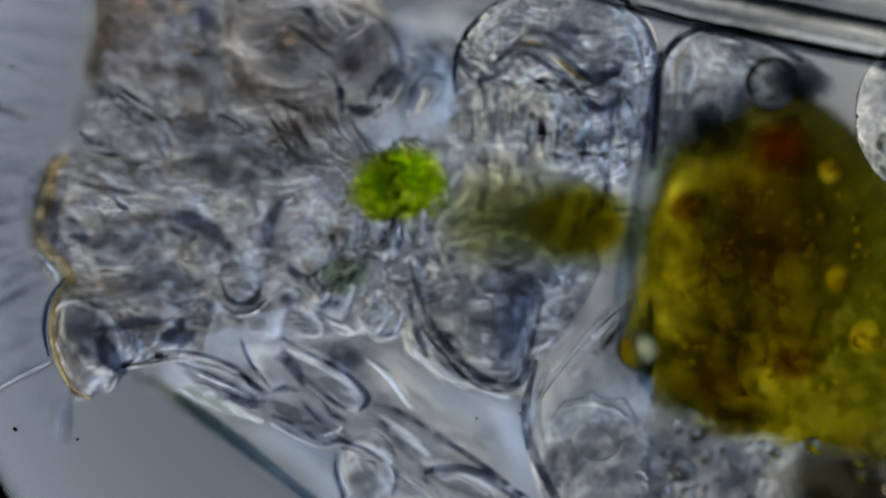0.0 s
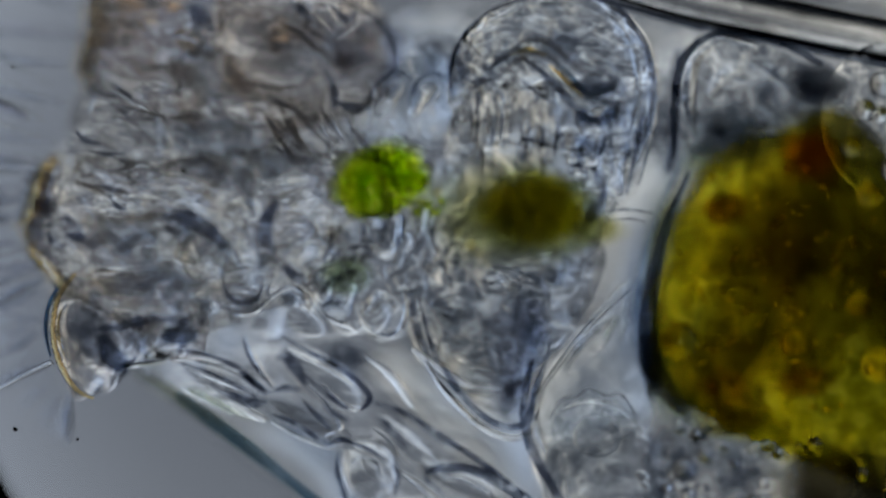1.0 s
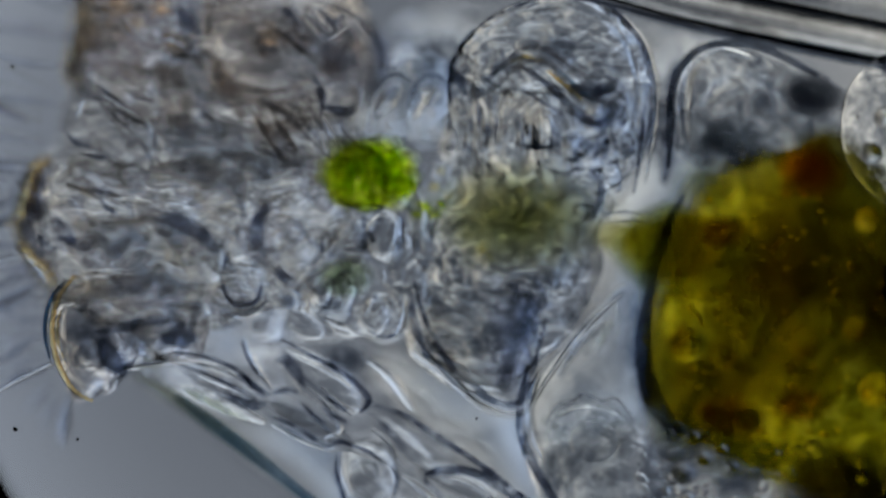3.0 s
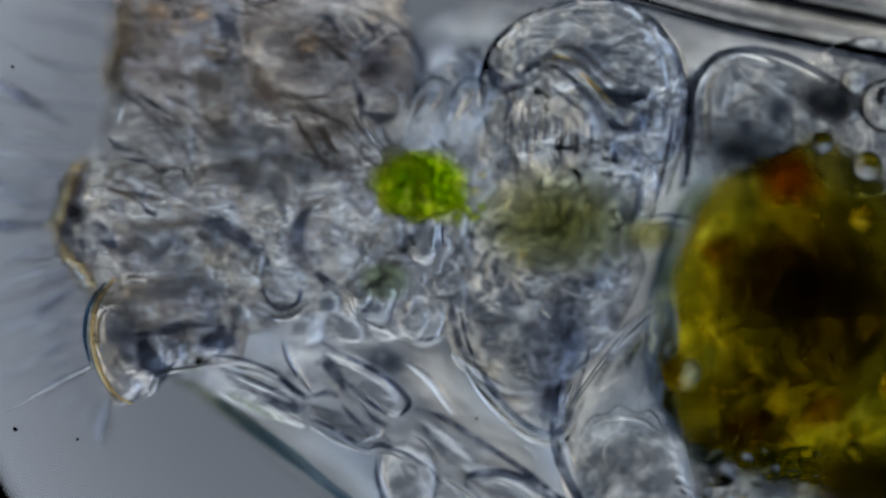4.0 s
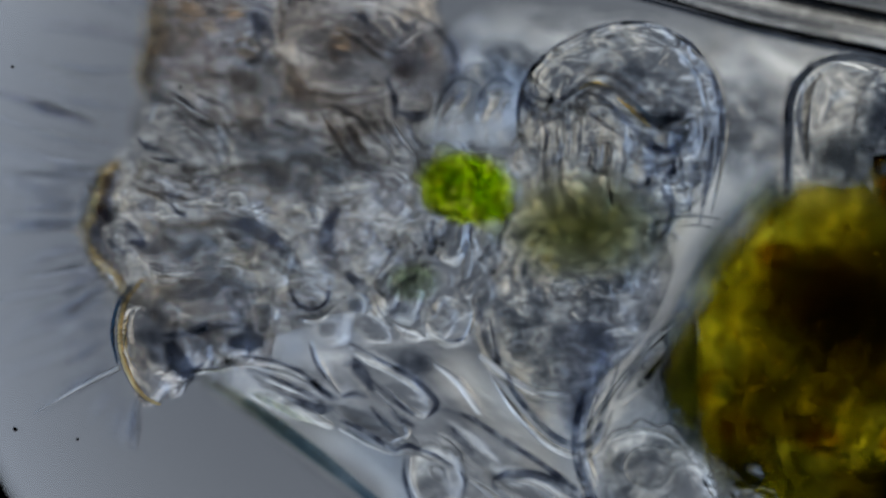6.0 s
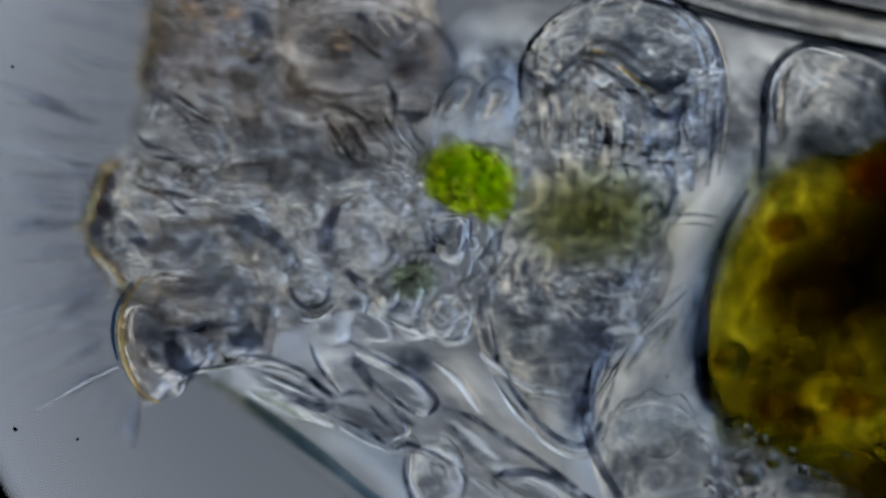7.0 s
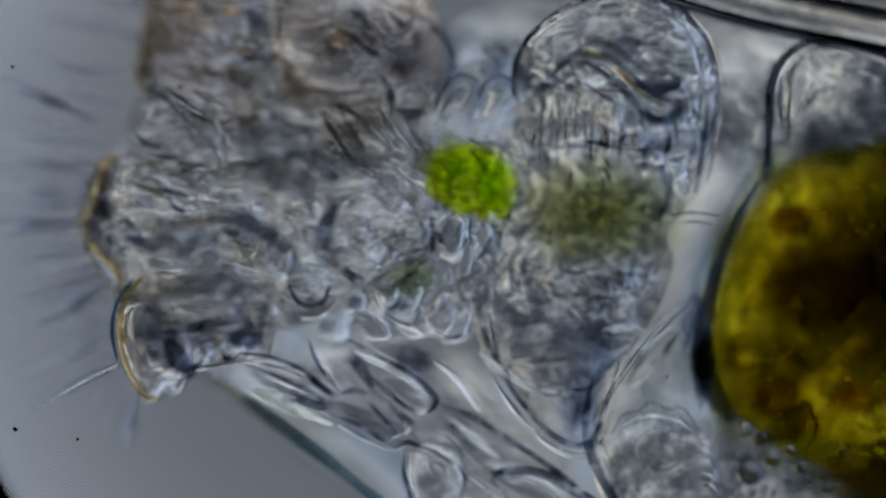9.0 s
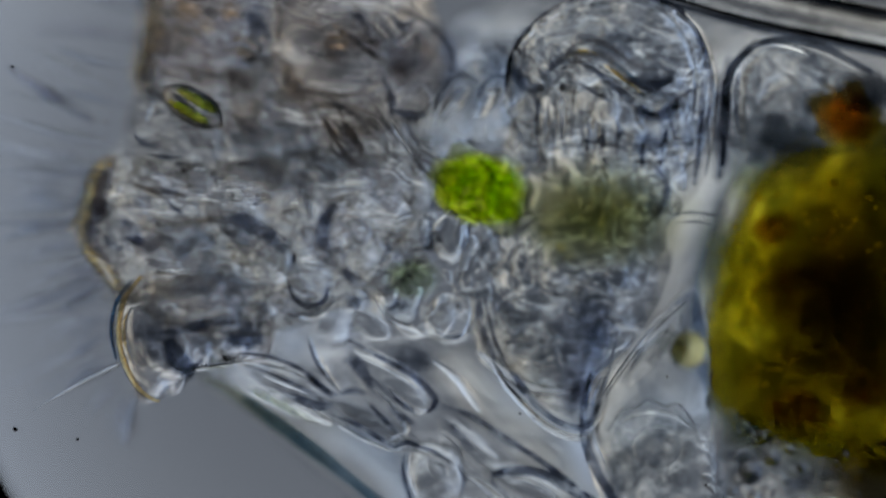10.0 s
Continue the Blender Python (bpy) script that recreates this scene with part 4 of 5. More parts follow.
ink([(1356, 112), (1347, 190), (1340, 325)], [4, 12, 8], 0.42, MOVING["cap"])
ink([(1368, 124), (1390, 94), (1440, 77), (1520, 89), (1610, 135)], [2, 6, 6, 7, 5], 0.36, MOVING["cap"], tone="ink_deep")
# Shading of the gland's lower and right side, painted as dark patches.
patch(1600, 168, 62, 34, 32, 0.38, MOVING["cap"], "gut_black", "cap_shade")
patch(1450, 250, 84, 48, 5, 0.41, MOVING["cap"], "deep", "cap_shade")
patch(1545, 185, 84, 70, 20, 0.42, MOVING["cap"], "shade", "cap_shade")
gleam([(1480, 128), (1530, 150), (1570, 190)], [4, 12, 4], 0.39, MOVING["cap"], slope=0.5)
gleam([(1410, 190), (1440, 150), (1480, 160)], [5, 16, 6], 0.40, MOVING["cap"], slope=0.5)
gleam([(1382, 270), (1374, 195), (1382, 132), (1408, 106)], [3, 12, 12, 4], 0.365, MOVING["cap"])
ink([(1346, 300), (1350, 215), (1354, 150), (1376, 108), (1400, 92)], [4, 7, 8, 7, 2], 0.365, MOVING["cap"], tone="ink_deep")
gleam([(1400, 108), (1440, 92), (1490, 100)], [3, 9, 4], 0.37, MOVING["cap"], slope=0.42)
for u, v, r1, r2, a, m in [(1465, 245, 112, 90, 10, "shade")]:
    organ("cap_shade", blob(u, v, 0.30, r1, r2, 8, a, 0.3, 0.05, u, 4), m, "painted shading of the gland", MOVING["cap"])
organ("bubble", droplet(1480, 190, 0.375, 48, 0.05, 9), "bubble", "clear round bubble", pivot=(1480, 190, 0.375), key="bubble")
drop_cell = organ("vacuole_cell", blob(1520, 270, 0.33, 132, 142, 34, 0, 0.05, 0.1, 5, 4, 1.3), "cap", "round clear cell holding droplets", pivot=(1520, 270, 0.36), key="drop_cell")
for u, v, r in [(1499, 207, 26), (1469, 252, 22), (1494, 262, 20), (1444, 317, 22), (1524, 357, 30), (1555, 235, 20)]:
    organ("vacuole", droplet(u, v, 0.37, r * 0.9, 0.52), "drop", "", drop_cell)
GLAND = [(1040, 760), (1070, 670), (1135, 580), (1195, 515), (1240, 500), (1256, 600), (1258, 720), (1275, 800), (1290, 900), (1220, 960), (1120, 940), (1062, 860)]
organ("gastric_gland", pillow(GLAND, 0.28, 40, seed=16, power=1.0, lump=0.05), "gland", "pale clear gastric gland", pivot=(1150, 760, 0.30), key="gland")
organ("nucleus", blob(1155, 790, 0.33, 112, 116, 12, 10, 0.16, 0.06, 2, 4), "nucleus", "grey nucleus", MOVING["gland"])
organ("nucleus_rim", tube([(1078, 748), (1100, 712), (1128, 704), (1148, 690), (1178, 702), (1206, 700), (1232, 735)], [1, 2.5, 3.5, 2.5, 3.5, 2.5, 1], 0.32), "bristle", "wrinkled edge of the nucleus", MOVING["gland"])
organ("nucleolus", tube([(1165 + 44 * math.cos(k * 0.7), 775 + 38 * math.sin(k * 0.7)) for k in range(10)], [3, 5, 4, 5, 4, 5, 3, 5, 4, 3], 0.33), "grain", "round nucleolus", MOVING["gland"])
organ("gland_edge", tube([(1040, 800), (1052, 720), (1100, 640), (1160, 565), (1215, 515)], [2, 4, 5, 5, 2], 0.33), "ridge", "thin edge of the gland", MOVING["gland"])
ink([(1048, 640), (1036, 700), (1038, 760), (1060, 820), (1100, 885), (1130, 930)], [2, 7, 9, 9, 8, 3], 0.36, MOVING["gland"])
gleam([(1068, 650), (1054, 700), (1056, 755), (1076, 806)], [3, 9, 9, 3], 0.36, MOVING["gland"])
gleam([(1110, 660), (1150, 610), (1195, 560)], [6, 22, 6], 0.40, MOVING["gland"], slope=0.40)
gleam([(1100, 730), (1140, 712), (1190, 716), (1222, 740)], [2, 5, 5, 2], 0.37, MOVING["gland"])
GUTTER = [(1250, 760), (1330, 740), (1450, 790), (1600, 800), (1700, 860), (1650, 980), (1400, 980), (1270, 920)]
organ("intestine", pillow(GUTTER, 0.22, 45, seed=18, power=1.2, lump=0.12), "hind", "grey wrinkled hind gut")
for u, v, r in [(1330, 838, 22), (1368, 814, 15), (1350, 776, 9), (1338, 884, 13), (1495, 810, 11), (1645, 848, 13), (1420, 830, 9), (1560, 795, 14), (1402, 800, 7), (1300, 872, 9)]:
    organ("bubble", droplet(u, v, 0.365, r, 0.50), "drop", "clear round bubble")
tagged(organ("granular_filling", swarm(90, GUTTER, 0.34, 0.03, 4, 13, 1.8, 20, 27), "grain", "clear granules"), kind="stuff")
patch(1418, 752, 66, 34, 5, 0.33, tone="dark_food", name="dark_patch", label="dark olive patch of the hind gut")

for u, v, r1, r2, a in [(1330, 820, 80, 60, 10), (1440, 860, 90, 60, 20), (1290, 890, 60, 50, 0)]:
    organ("dark_patch", blob(u, v, 0.27, r1, r2, 6, a, 0.4, 0.05, u, 4), "shade", "darker patch of the hind gut")
for u, v, r1, r2, a in [(930, 540, 64, 42, 20), (1065, 560, 42, 74, 15)]:
    organ("sac_patch", blob(u, v, 0.34, r1, r2, 6, a, 0.4, 0.05, u, 4), "shade", "darker patch of the sac", MOVING["sac"])
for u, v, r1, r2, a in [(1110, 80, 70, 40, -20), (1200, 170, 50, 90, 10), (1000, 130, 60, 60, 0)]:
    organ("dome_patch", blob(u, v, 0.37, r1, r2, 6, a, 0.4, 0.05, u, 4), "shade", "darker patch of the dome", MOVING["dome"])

# frosted pads added under the body; they scatter the lamp's light to brighten pale gaps
for spot, thick in [([(1180, 350), (1240, 290), (1330, 250), (1345, 300), (1285, 430), (1250, 590), (1250, 740), (1190, 760), (1080, 800), (1050, 720), (1105, 640), (1165, 540)], 30),
                    ([(760, 610), (860, 640), (960, 700), (1040, 705), (1070, 800), (1100, 930), (1010, 900), (910, 800), (830, 730)], 30),
                    ([(440, 685), (560, 730), (700, 800), (760, 900), (820, 1000), (650, 868), (540, 784)], 20),
                    ([(770, 150), (830, 120), (905, 130), (915, 230), (850, 260), (775, 250)], 20)]:
    organ("brightening_pad", pillow(spot, -0.02, thick, rings=6, lump=0.02, seed=61, power=0.6), "fluid", "frosted pad added to brighten a pale gap")

# body wall and folds
TRUNK = [(372, 672), (470, 715), (600, 790), (720, 880), (900, 1000), (1200, 1060), (1480, 980), (1540, 700), (1520, 380), (1500, 120), (1250, 55), (1000, 25), (830, 40), (760, 260), (640, 500), (480, 610)]
organ("trunk", pillow(TRUNK, 0.10, 90, rings=16, seed=17, power=0.6, lump=0.05), "trunk", "clear glassy trunk")
for u, v, r1, r2, a in [(1330, 210, 80, 130, 0), (880, 110, 90, 70, 0)]:
    organ("trunk_patch", blob(u, v, 0.26, r1, r2, 6, a, 0.4, 0.05, u, 4), "shade", "darker patch of the trunk")
organ("cuticle_edge", tube([(350, 664), (410, 696), (480, 742), (560, 800), (600, 832)], [3, 12, 14, 8, 2], 0.24), "olive", "olive-tinged start of the body wall")
ink([(430, 706), (490, 752), (560, 804), (640, 868), (760, 962)], [3, 11, 12, 10, 10], 0.39, name="cuticle_edge", tone="teal", label="blue-edged clear body wall")
for u, v, length, w, a in [(505, 675, 88, 26, 22), (690, 675, 84, 34, 36), (660, 755, 84, 20, 26), (775, 840, 46, 52, 0), (840, 800, 80, 20, 42), (925, 860, 80, 24, 25)]:
    organ("muscle_fold", blob(u, v, 0.25, length, w, w * 0.35, a, 0.16, 0.06, v, 4), "fold")
# spindle muscle under the chin
ink([(425, 628), (475, 634), (530, 655), (575, 690), (600, 704)], [1, 3, 4, 6, 2])
ink([(440, 650), (490, 668), (535, 690), (575, 712)], [1, 3, 5, 1], 0.37)
ink([(490, 690), (530, 708), (572, 722), (592, 716)], [1, 6, 9, 2])
ink([(540, 668), (570, 688), (592, 706)], [2, 7, 3], 0.38)
gleam([(430, 644), (480, 648), (520, 660), (560, 684)], [2, 5, 5, 2])
gleam([(470, 668), (515, 686), (555, 702)], [2, 4, 2])
gleam([(422, 655), (418, 640), (430, 628)], [2, 4, 2])
# bright fold along the body wall
gleam([(440, 690), (480, 704), (530, 726), (590, 752)], [4, 14, 16, 5], 0.37, slope=0.52)
ink([(588, 736), (640, 757), (688, 788), (706, 797)], [1, 4, 5, 2])
ink([(600, 745), (640, 770), (690, 792)], [2, 8, 3], 0.39, tone="ink_faint")
ink([(702, 794), (722, 786), (748, 795), (772, 804), (800, 822)], [2, 5, 4, 4, 1])
gleam([(694, 782), (712, 777), (728, 782)], [2, 6, 2])
gleam([(700, 803), (730, 798), (765, 812)], [2, 4, 2])
gleam([(600, 756), (650, 782), (696, 802)], [2, 4, 2])
# long looped cell
ink([(618, 604), (668, 632), (725, 662), (765, 698), (772, 718), (757, 734)], [1, 4, 5, 6, 6, 2])
ink([(608, 640), (628, 640), (645, 662), (660, 690)], [3, 12, 11, 3], 0.38)
ink([(655, 668), (688, 698), (718, 722), (735, 732)], [1, 3, 4, 2])
ink([(690, 722), (712, 740), (735, 752)], [2, 8, 3], 0.38)
gleam([(690, 688), (715, 712), (742, 733), (762, 728)], [2, 5, 5, 2])
gleam([(628, 625), (655, 640), (700, 662), (740, 690)], [2, 4, 4, 2], 0.36)
gleam([(666, 690), (700, 722), (722, 760), (716, 774)], [2, 5, 5, 2], 0.36)
patch(735, 645, 60, 22, 30, 0.40, tone="shade")
ink([(655, 715), (680, 745), (705, 770)], [1, 5, 2], 0.37)
# bright upright threads left of the loop
gleam([(553, 600), (566, 635), (584, 668), (602, 694)], [2, 5, 5, 2])
ink([(548, 606), (558, 636), (576, 668)], [1, 4, 1])
ink([(604, 700), (625, 694), (650, 700)], [2, 6, 2], 0.37)
# smooth pale belt of the trunk
gleam([(768, 640), (806, 668), (832, 700), (852, 732)], [2, 8, 9, 3], 0.38, slope=0.42)
ink([(782, 722), (830, 738), (880, 768), (930, 800), (985, 838), (1060, 892)], [2, 6, 5, 6, 6, 3], 0.37)
ink([(790, 745), (818, 775), (838, 800)], [2, 9, 3], 0.39)
ink([(842, 745), (890, 780), (930, 806)], [2, 9, 4], 0.40, tone="ink_faint")
gleam([(850, 626), (900, 655), (950, 682), (1010, 692)], [3, 13, 14, 4], 0.38, slope=0.45)
gleam([(780, 765), (812, 790), (822, 815)], [2, 5, 2])
# lowest folds
ink([(872, 846), (900, 836), (945, 838), (990, 856), (1045, 890)], [3, 8, 8, 10, 10], 0.365)
ink([(868, 850), (880, 864), (905, 884)], [2, 6, 5], 0.37)
gleam([(830, 846), (860, 866), (890, 892)], [3, 7, 8])
gleam([(905, 852), (940, 856), (985, 882)], [2, 6, 4], 0.37)
ink([(718, 806), (716, 840), (728, 882), (735, 910)], [1, 4, 4, 2], 0.37)
gleam([(728, 806), (727, 840), (740, 884)], [2, 4, 2], 0.37)
ink([(812, 828), (824, 850), (818, 885)], [1, 4, 2], 0.37, tone="ink_faint")
gleam([(742, 836), (760, 820), (785, 826), (792, 850)], [1, 4, 4, 1], 0.37)

# cilia
organ("long_bristle", tube([(212, 648), (150, 678), (60, 730)], [5, 5, 1], 0.33), "cuticle", "clear stiff bristle")
CILIA = [(165, 218, -5, 143, 9), (170, 300, 20, 300, 6), (140, 370, 0, 340, 7), (140, 395, -10, 400, 7), (140, 420, 0, 470, 5), (260, 70, 60, 30, 6), (240, 120, 90, 95, 6),
         (210, 640, 40, 710, 5), (215, 660, 90, 690, 4), (240, 700, 225, 800, 7), (215, 700, 190, 780, 5), (190, 560, 130, 590, 5), (185, 600, 100, 640, 5), (200, 640, 120, 650, 5),
         (200, 250, 60, 215, 5), (230, 190, 100, 170, 5), (205, 520, 120, 540, 6), (200, 580, 110, 560, 5), (150, 440, 60, 450, 6), (250, 20, 120, -20, 6),
         (200, 470, 110, 490, 7), (195, 500, 105, 560, 6), (190, 545, 95, 520, 6), (195, 610, 90, 600, 7), (195, 660, 110, 700, 6), (230, 715, 215, 790, 9), (205, 680, 150, 740, 6), (130, 400, 0, 420, 9), (145, 350, 10, 320, 7), (150, 385, 0, 375, 7)]
hair_rng = random.Random(91)
for k in range(18):
    g = radians(hair_rng.uniform(-50, 48))
    start, reach = hair_rng.uniform(60, 110), hair_rng.uniform(80, 280)
    u, v = 270 - start * math.cos(g), 370 + (start + 150) * 1.25 * math.sin(g)
    CILIA.append((u, v, u - reach * math.cos(0.55 * g), v + reach * math.sin(0.55 * g), hair_rng.uniform(4, 8)))
# pale cilia that catch the lamp's ring
for k in range(14):
    g = radians(-44 + 6.4 * k + hair_rng.uniform(-2, 2))
    u, v, reach = 262 - 78 * math.cos(g), 340 + 270 * math.sin(g), hair_rng.uniform(90, 210)
    CILIA.append((u, v, u - reach * math.cos(0.6 * g), v + reach * math.sin(0.6 * g), hair_rng.uniform(2.5, 4.5)))
for i, (u, v, u2, v2, r) in enumerate(CILIA):
    line = [(u, v), ((u + u2) / 2, (v + v2) / 2 + 8 * math.sin(i * 2.3)), (u2, v2)]
    if i < 48:
        shape = tube(line, [r * 0.3, r * 1.2, 0.5], (0.27 if i % 3 == 0 else 0.2) if i < 30 else 0.23 + 0.05 * math.sin(i))
    else:
        shape = prism(line, [r * 0.4, r * 1.2, 0.5], 0.28 + 0.02 * math.sin(i))
    organ("cilium", shape, "rim_dark" if i in (0, 5, 20) else "hair" if i < 30 else "streak" if i < 48 else "gleam", pivot=(u, v, 0.2), key="hair_%d" % i)

# ---- other things on the slide ----
strand = tagged(new("algal_filament"), "clear tubular algal filament lying beside the rotifer", "algae")
STRAND = [(800, -125), (1000, -76), (1190, -32), (1350, 12), (1568, 58), (1760, 96)]
organ("strand_wall", tube(STRAND, [32, 34, 36, 37, 38, 38], 0.30, around=24), "filament", "", strand)
# The filament's lower edge and its shadow, painted as one dark stroke.
ink([(1020, -32), (1190, 10), (1350, 52), (1568, 97), (1760, 136)], [3, 5, 8, 10, 10], 0.38, strand, "strand_edge_shade", "ink_deep", "painted dark edge and shadow under the filament")
organ("strand_core", tube(STRAND, [8, 8, 9, 10, 10, 10], 0.30), "grain", "", strand)
organ("strand_wall", tube([(1380, -62), (1500, -30), (1720, 10)], [28, 30, 32], 0.15, around=24), "filament", "", strand)

diatom = tagged(new("diatom"), "small green boat-shaped diatom drifting in the water", "diatom")
organ("shell", blob(784, 441, 0.0, 58, 30, 24, 0, 0.03, 0.1, 1, 3), "ridge", "clear shell", diatom)
for v in (-11, 11):
    organ("chloroplast", blob(784, 441 + v, 0.0, 40, 8, 10, 0, 0.15, 0.03, v, 3), "alga", "yellow-green chloroplast", diatom)

eyepiece = tagged(new("eyepiece_diaphragm"), "dark round field diaphragm with specks of dust", "diaphragm")
ring_v, ring_f = [], []
for i in range(96):
    g = 2 * math.pi * i / 96
    for r, z in ((935, 0.46), (1150, 0.46), (1150, 0.50), (935, 0.50)):
        ring_v.append(at(830 + r * math.cos(g), 400 + r * math.sin(g), z))
    for k in range(4):
        a, b = i * 4 + k, i * 4 + (k + 1) % 4
        ring_f.append([a, b, (b + 4) % 384, (a + 4) % 384])
organ("ring", (ring_v, ring_f), "dust", "matt black ring", eyepiece)
for u, v, r in [(22, 119, 3), (319, 154, 4), (325, 302, 4), (27, 760, 4), (137, 778, 3), (751, 88, 2.5), (317, 543, 3), (1013, 559, 2.5), (1248, 859, 3), (1422, 165, 2.5), (1518, 207, 3), (843, 741, 2.5), (920, 732, 2.5),
                (1181, 667, 2.5), (97, 586, 2)]:
    organ("dust_speck", blob(u, v, 0.345, r * 1.2, r * 0.9, r * 0.6, u, 0.3, 0.004, u, 2), "dust", "", eyepiece)


# ---- movement ----
def stage(t):
    for (a, x, y), (b, x2, y2) in zip(STAGE, STAGE[1:]):
        if a <= t <= b:
            f = (t - a) / (b - a)
            return x + (x2 - x) * f, y + (y2 - y) * f
    return STAGE[-1][1:]


def drift(key, rows):
    """Rows of seconds, millimetres to the right and down from the place of rest, and degrees clockwise."""
    ob = MOVING[key]
    home = ob.matrix_basis.translation.copy()
    keys = []
    for t, u, v, *a in rows:
        m = Matrix.Translation(home + Vector((u / 1000, -v / 1000, 0)))
        keys.append((t, m @ pose(0, 0, 0, 0, 0, -a[0] if a else 0)))
    walk(ob, keys)


def rolls(key, rows):
    """Rows of seconds and how far a part has rolled down out of the plane in focus, in metres."""
    home = MOVING[key].matrix_basis.translation.copy()
    walk(MOVING[key], [(t, pose(home.x, home.y, home.z - d)) for t, d in rows])


def visits(key, u0, v0, rows):
    """Rows of seconds and the place in the field of view; the stage's push is taken off."""
    drift(key, [(t, u - stage(t)[0] - u0, v - stage(t)[1] - v0, *a) for t, u, v, *a in rows])


def motions():
    drift("upper", [(0, 30, 4), (0.5, 29, -2), (1, 15, 0), (1.5, 7, 0), (2, -5, 0), (2.5, -5, 0), (4, -6, 8), (5, 4, 2), (7, 3, 6), (8, -2, 4), (10, 0, 8)])
    drift("oral", [(0, 22, 0), (1, 12, 0), (2, -2, 0), (4, 0, 2), (7, 3, 0), (10, -2, 0)])
    drift("rim", [(0, 40, -4), (0.5, 34, 4), (1, 16, 4), (1.5, 12, -2), (2, 0, 4), (2.5, 4, -4), (4, 2, -4), (5, 4, 2), (7, 6, -3), (7.5, 0, 0), (9, 4, -8), (9.5, -6, 2), (10, -3, -2)])
    drift("dome", [(0, 11, -16, -2), (0.2, 30, -6), (0.4, 24, -6), (0.6, 8, 0, 4), (0.8, 0, -4), (1.0, -2, 0, 3), (1.2, 16, 10), (1.4, 15, 18, 3), (1.6, 10, 14), (1.8, -38, -2, -8), (2.0, 16, 24, 4),
                   (2.2, -4, 0), (2.4, -2, 4), (2.6, -12, 4, -5), (3.2, 4, 8), (3.8, -9, 12), (4.0, -17, 4, 4), (4.2, -18, 0), (4.4, 8, -4), (4.6, 26, 0, 4), (4.8, 10, 6), (5.0, 8, -4, -3), (5.2, -20, 40), (5.4, 5, 44, 5),
                   (5.6, 5, 62, 3), (6.2, 0, 34), (6.8, 0, 8), (7.0, 5, -8, -3), (7.2, 13, 18, 3), (7.4, 10, 22, 3), (7.6, -30, 4, -5), (7.8, 5, 12, 4), (8.0, -18, 0), (8.2, 6, 18, 5), (8.4, -8, 0), (8.6, 12, 2, -3),
                   (8.8, -10, 2), (9.0, -6, -2), (9.2, -18, 0, -6), (9.4, 22, 34, 6), (9.6, 15, 36, 3), (9.7, 15, 16), (9.8, -8, 24, -5), (9.9, 12, 22, 5), (10.0, -15, -6, -3)])
    drift("jaws", [(0, 6, -6, -1), (0.5, 8, 0, 1), (1, -2, 4, 2), (1.5, 8, 6), (1.8, -20, 0, -4), (2, 8, 12, 2), (2.5, -6, 0, -2), (3.8, -6, 6), (4.2, -10, 0), (4.6, 14, 0, 2), (5.0, 4, 0), (5.4, 0, 24, 3), (5.7, 0, 28, 2),
                   (6.8, 0, 4), (7.0, 2, -4, -1), (7.4, 6, 10, 2), (7.6, -14, 2, -2), (8.0, -8, 0), (8.2, 2, 8, 2), (8.6, 6, 0), (9.0, -4, 0), (9.2, -10, 0, -3), (9.5, 10, 16, 3), (9.8, -4, 10, -2), (10, -8, -2, -1)])
    tip = [(t, b - stage(t)[1] - 785) for t, b in
                  [(0, 680), (0.2, 650), (0.4, 680), (0.6, 730), (0.8, 690), (1.0, 750), (1.2, 720), (1.4, 700), (1.6, 700), (1.8, 660), (2.0, 740), (2.2, 640), (2.4, 740), (2.5, 660), (2.6, 670), (3.2, 720), (3.8, 700),
                   (4.0, 760), (4.2, 680), (4.4, 690), (4.6, 705), (4.8, 760), (5.0, 740), (5.2, 790), (5.4, 780), (5.6, 800), (6.2, 760), (6.8, 710), (7.0, 780), (7.2, 700), (7.4, 720), (7.6, 710), (7.8, 750), (8.0, 710),
                   (8.2, 790), (8.4, 670), (8.6, 785), (8.8, 710), (9.0, 780), (9.2, 690), (9.4, 770), (9.5, 780), (9.6, 700), (9.7, 700), (9.8, 690), (9.9, 790), (10.0, 750)]]
    drift("tip", [(t, 0.15 * d, d, 0.04 * d) for t, d in tip])
    drift("base", [(t, 0.05 * d, 5 + 0.05 * d) for t, d in tip])
    drift("sac", [(t, -4 + 0.1 * d, 8 + 0.12 * d, -0.06 * d) for t, d in tip])
    visits("green", 835, 322, [(t, u, v, -22 if t < 3 else 0 if t < 5.8 else 14) for t, u, v in [(0, 720, 325), (0.2, 742, 312), (0.4, 721, 312), (0.6, 721, 318), (0.8, 676, 318), (1.0, 690, 320), (1.2, 667, 312), (1.4, 712, 324), (1.6, 703, 309), (1.8, 721, 333), (2.0, 706, 306),
                               (2.2, 745, 315), (2.4, 715, 318), (2.6, 655, 312), (3.2, 680, 315), (3.8, 694, 318), (4.0, 757, 333), (4.2, 791, 324), (4.4, 836, 333), (4.6, 842, 336), (4.8, 827, 318), (5.0, 805, 312),
                               (5.2, 833, 318), (5.4, 836, 327), (5.6, 830, 340), (6.2, 838, 338), (6.8, 845, 342), (7.0, 840, 324), (7.2, 845, 330), (7.4, 851, 315), (7.6, 836, 330), (7.8, 815, 321), (8.0, 839, 333),
                               (8.2, 833, 318), (8.4, 860, 327), (8.6, 848, 327), (8.8, 854, 333), (9.0, 842, 324), (9.2, 866, 340), (9.4, 857, 318), (9.6, 851, 333), (9.8, 860, 340), (10.0, 857, 340)]])
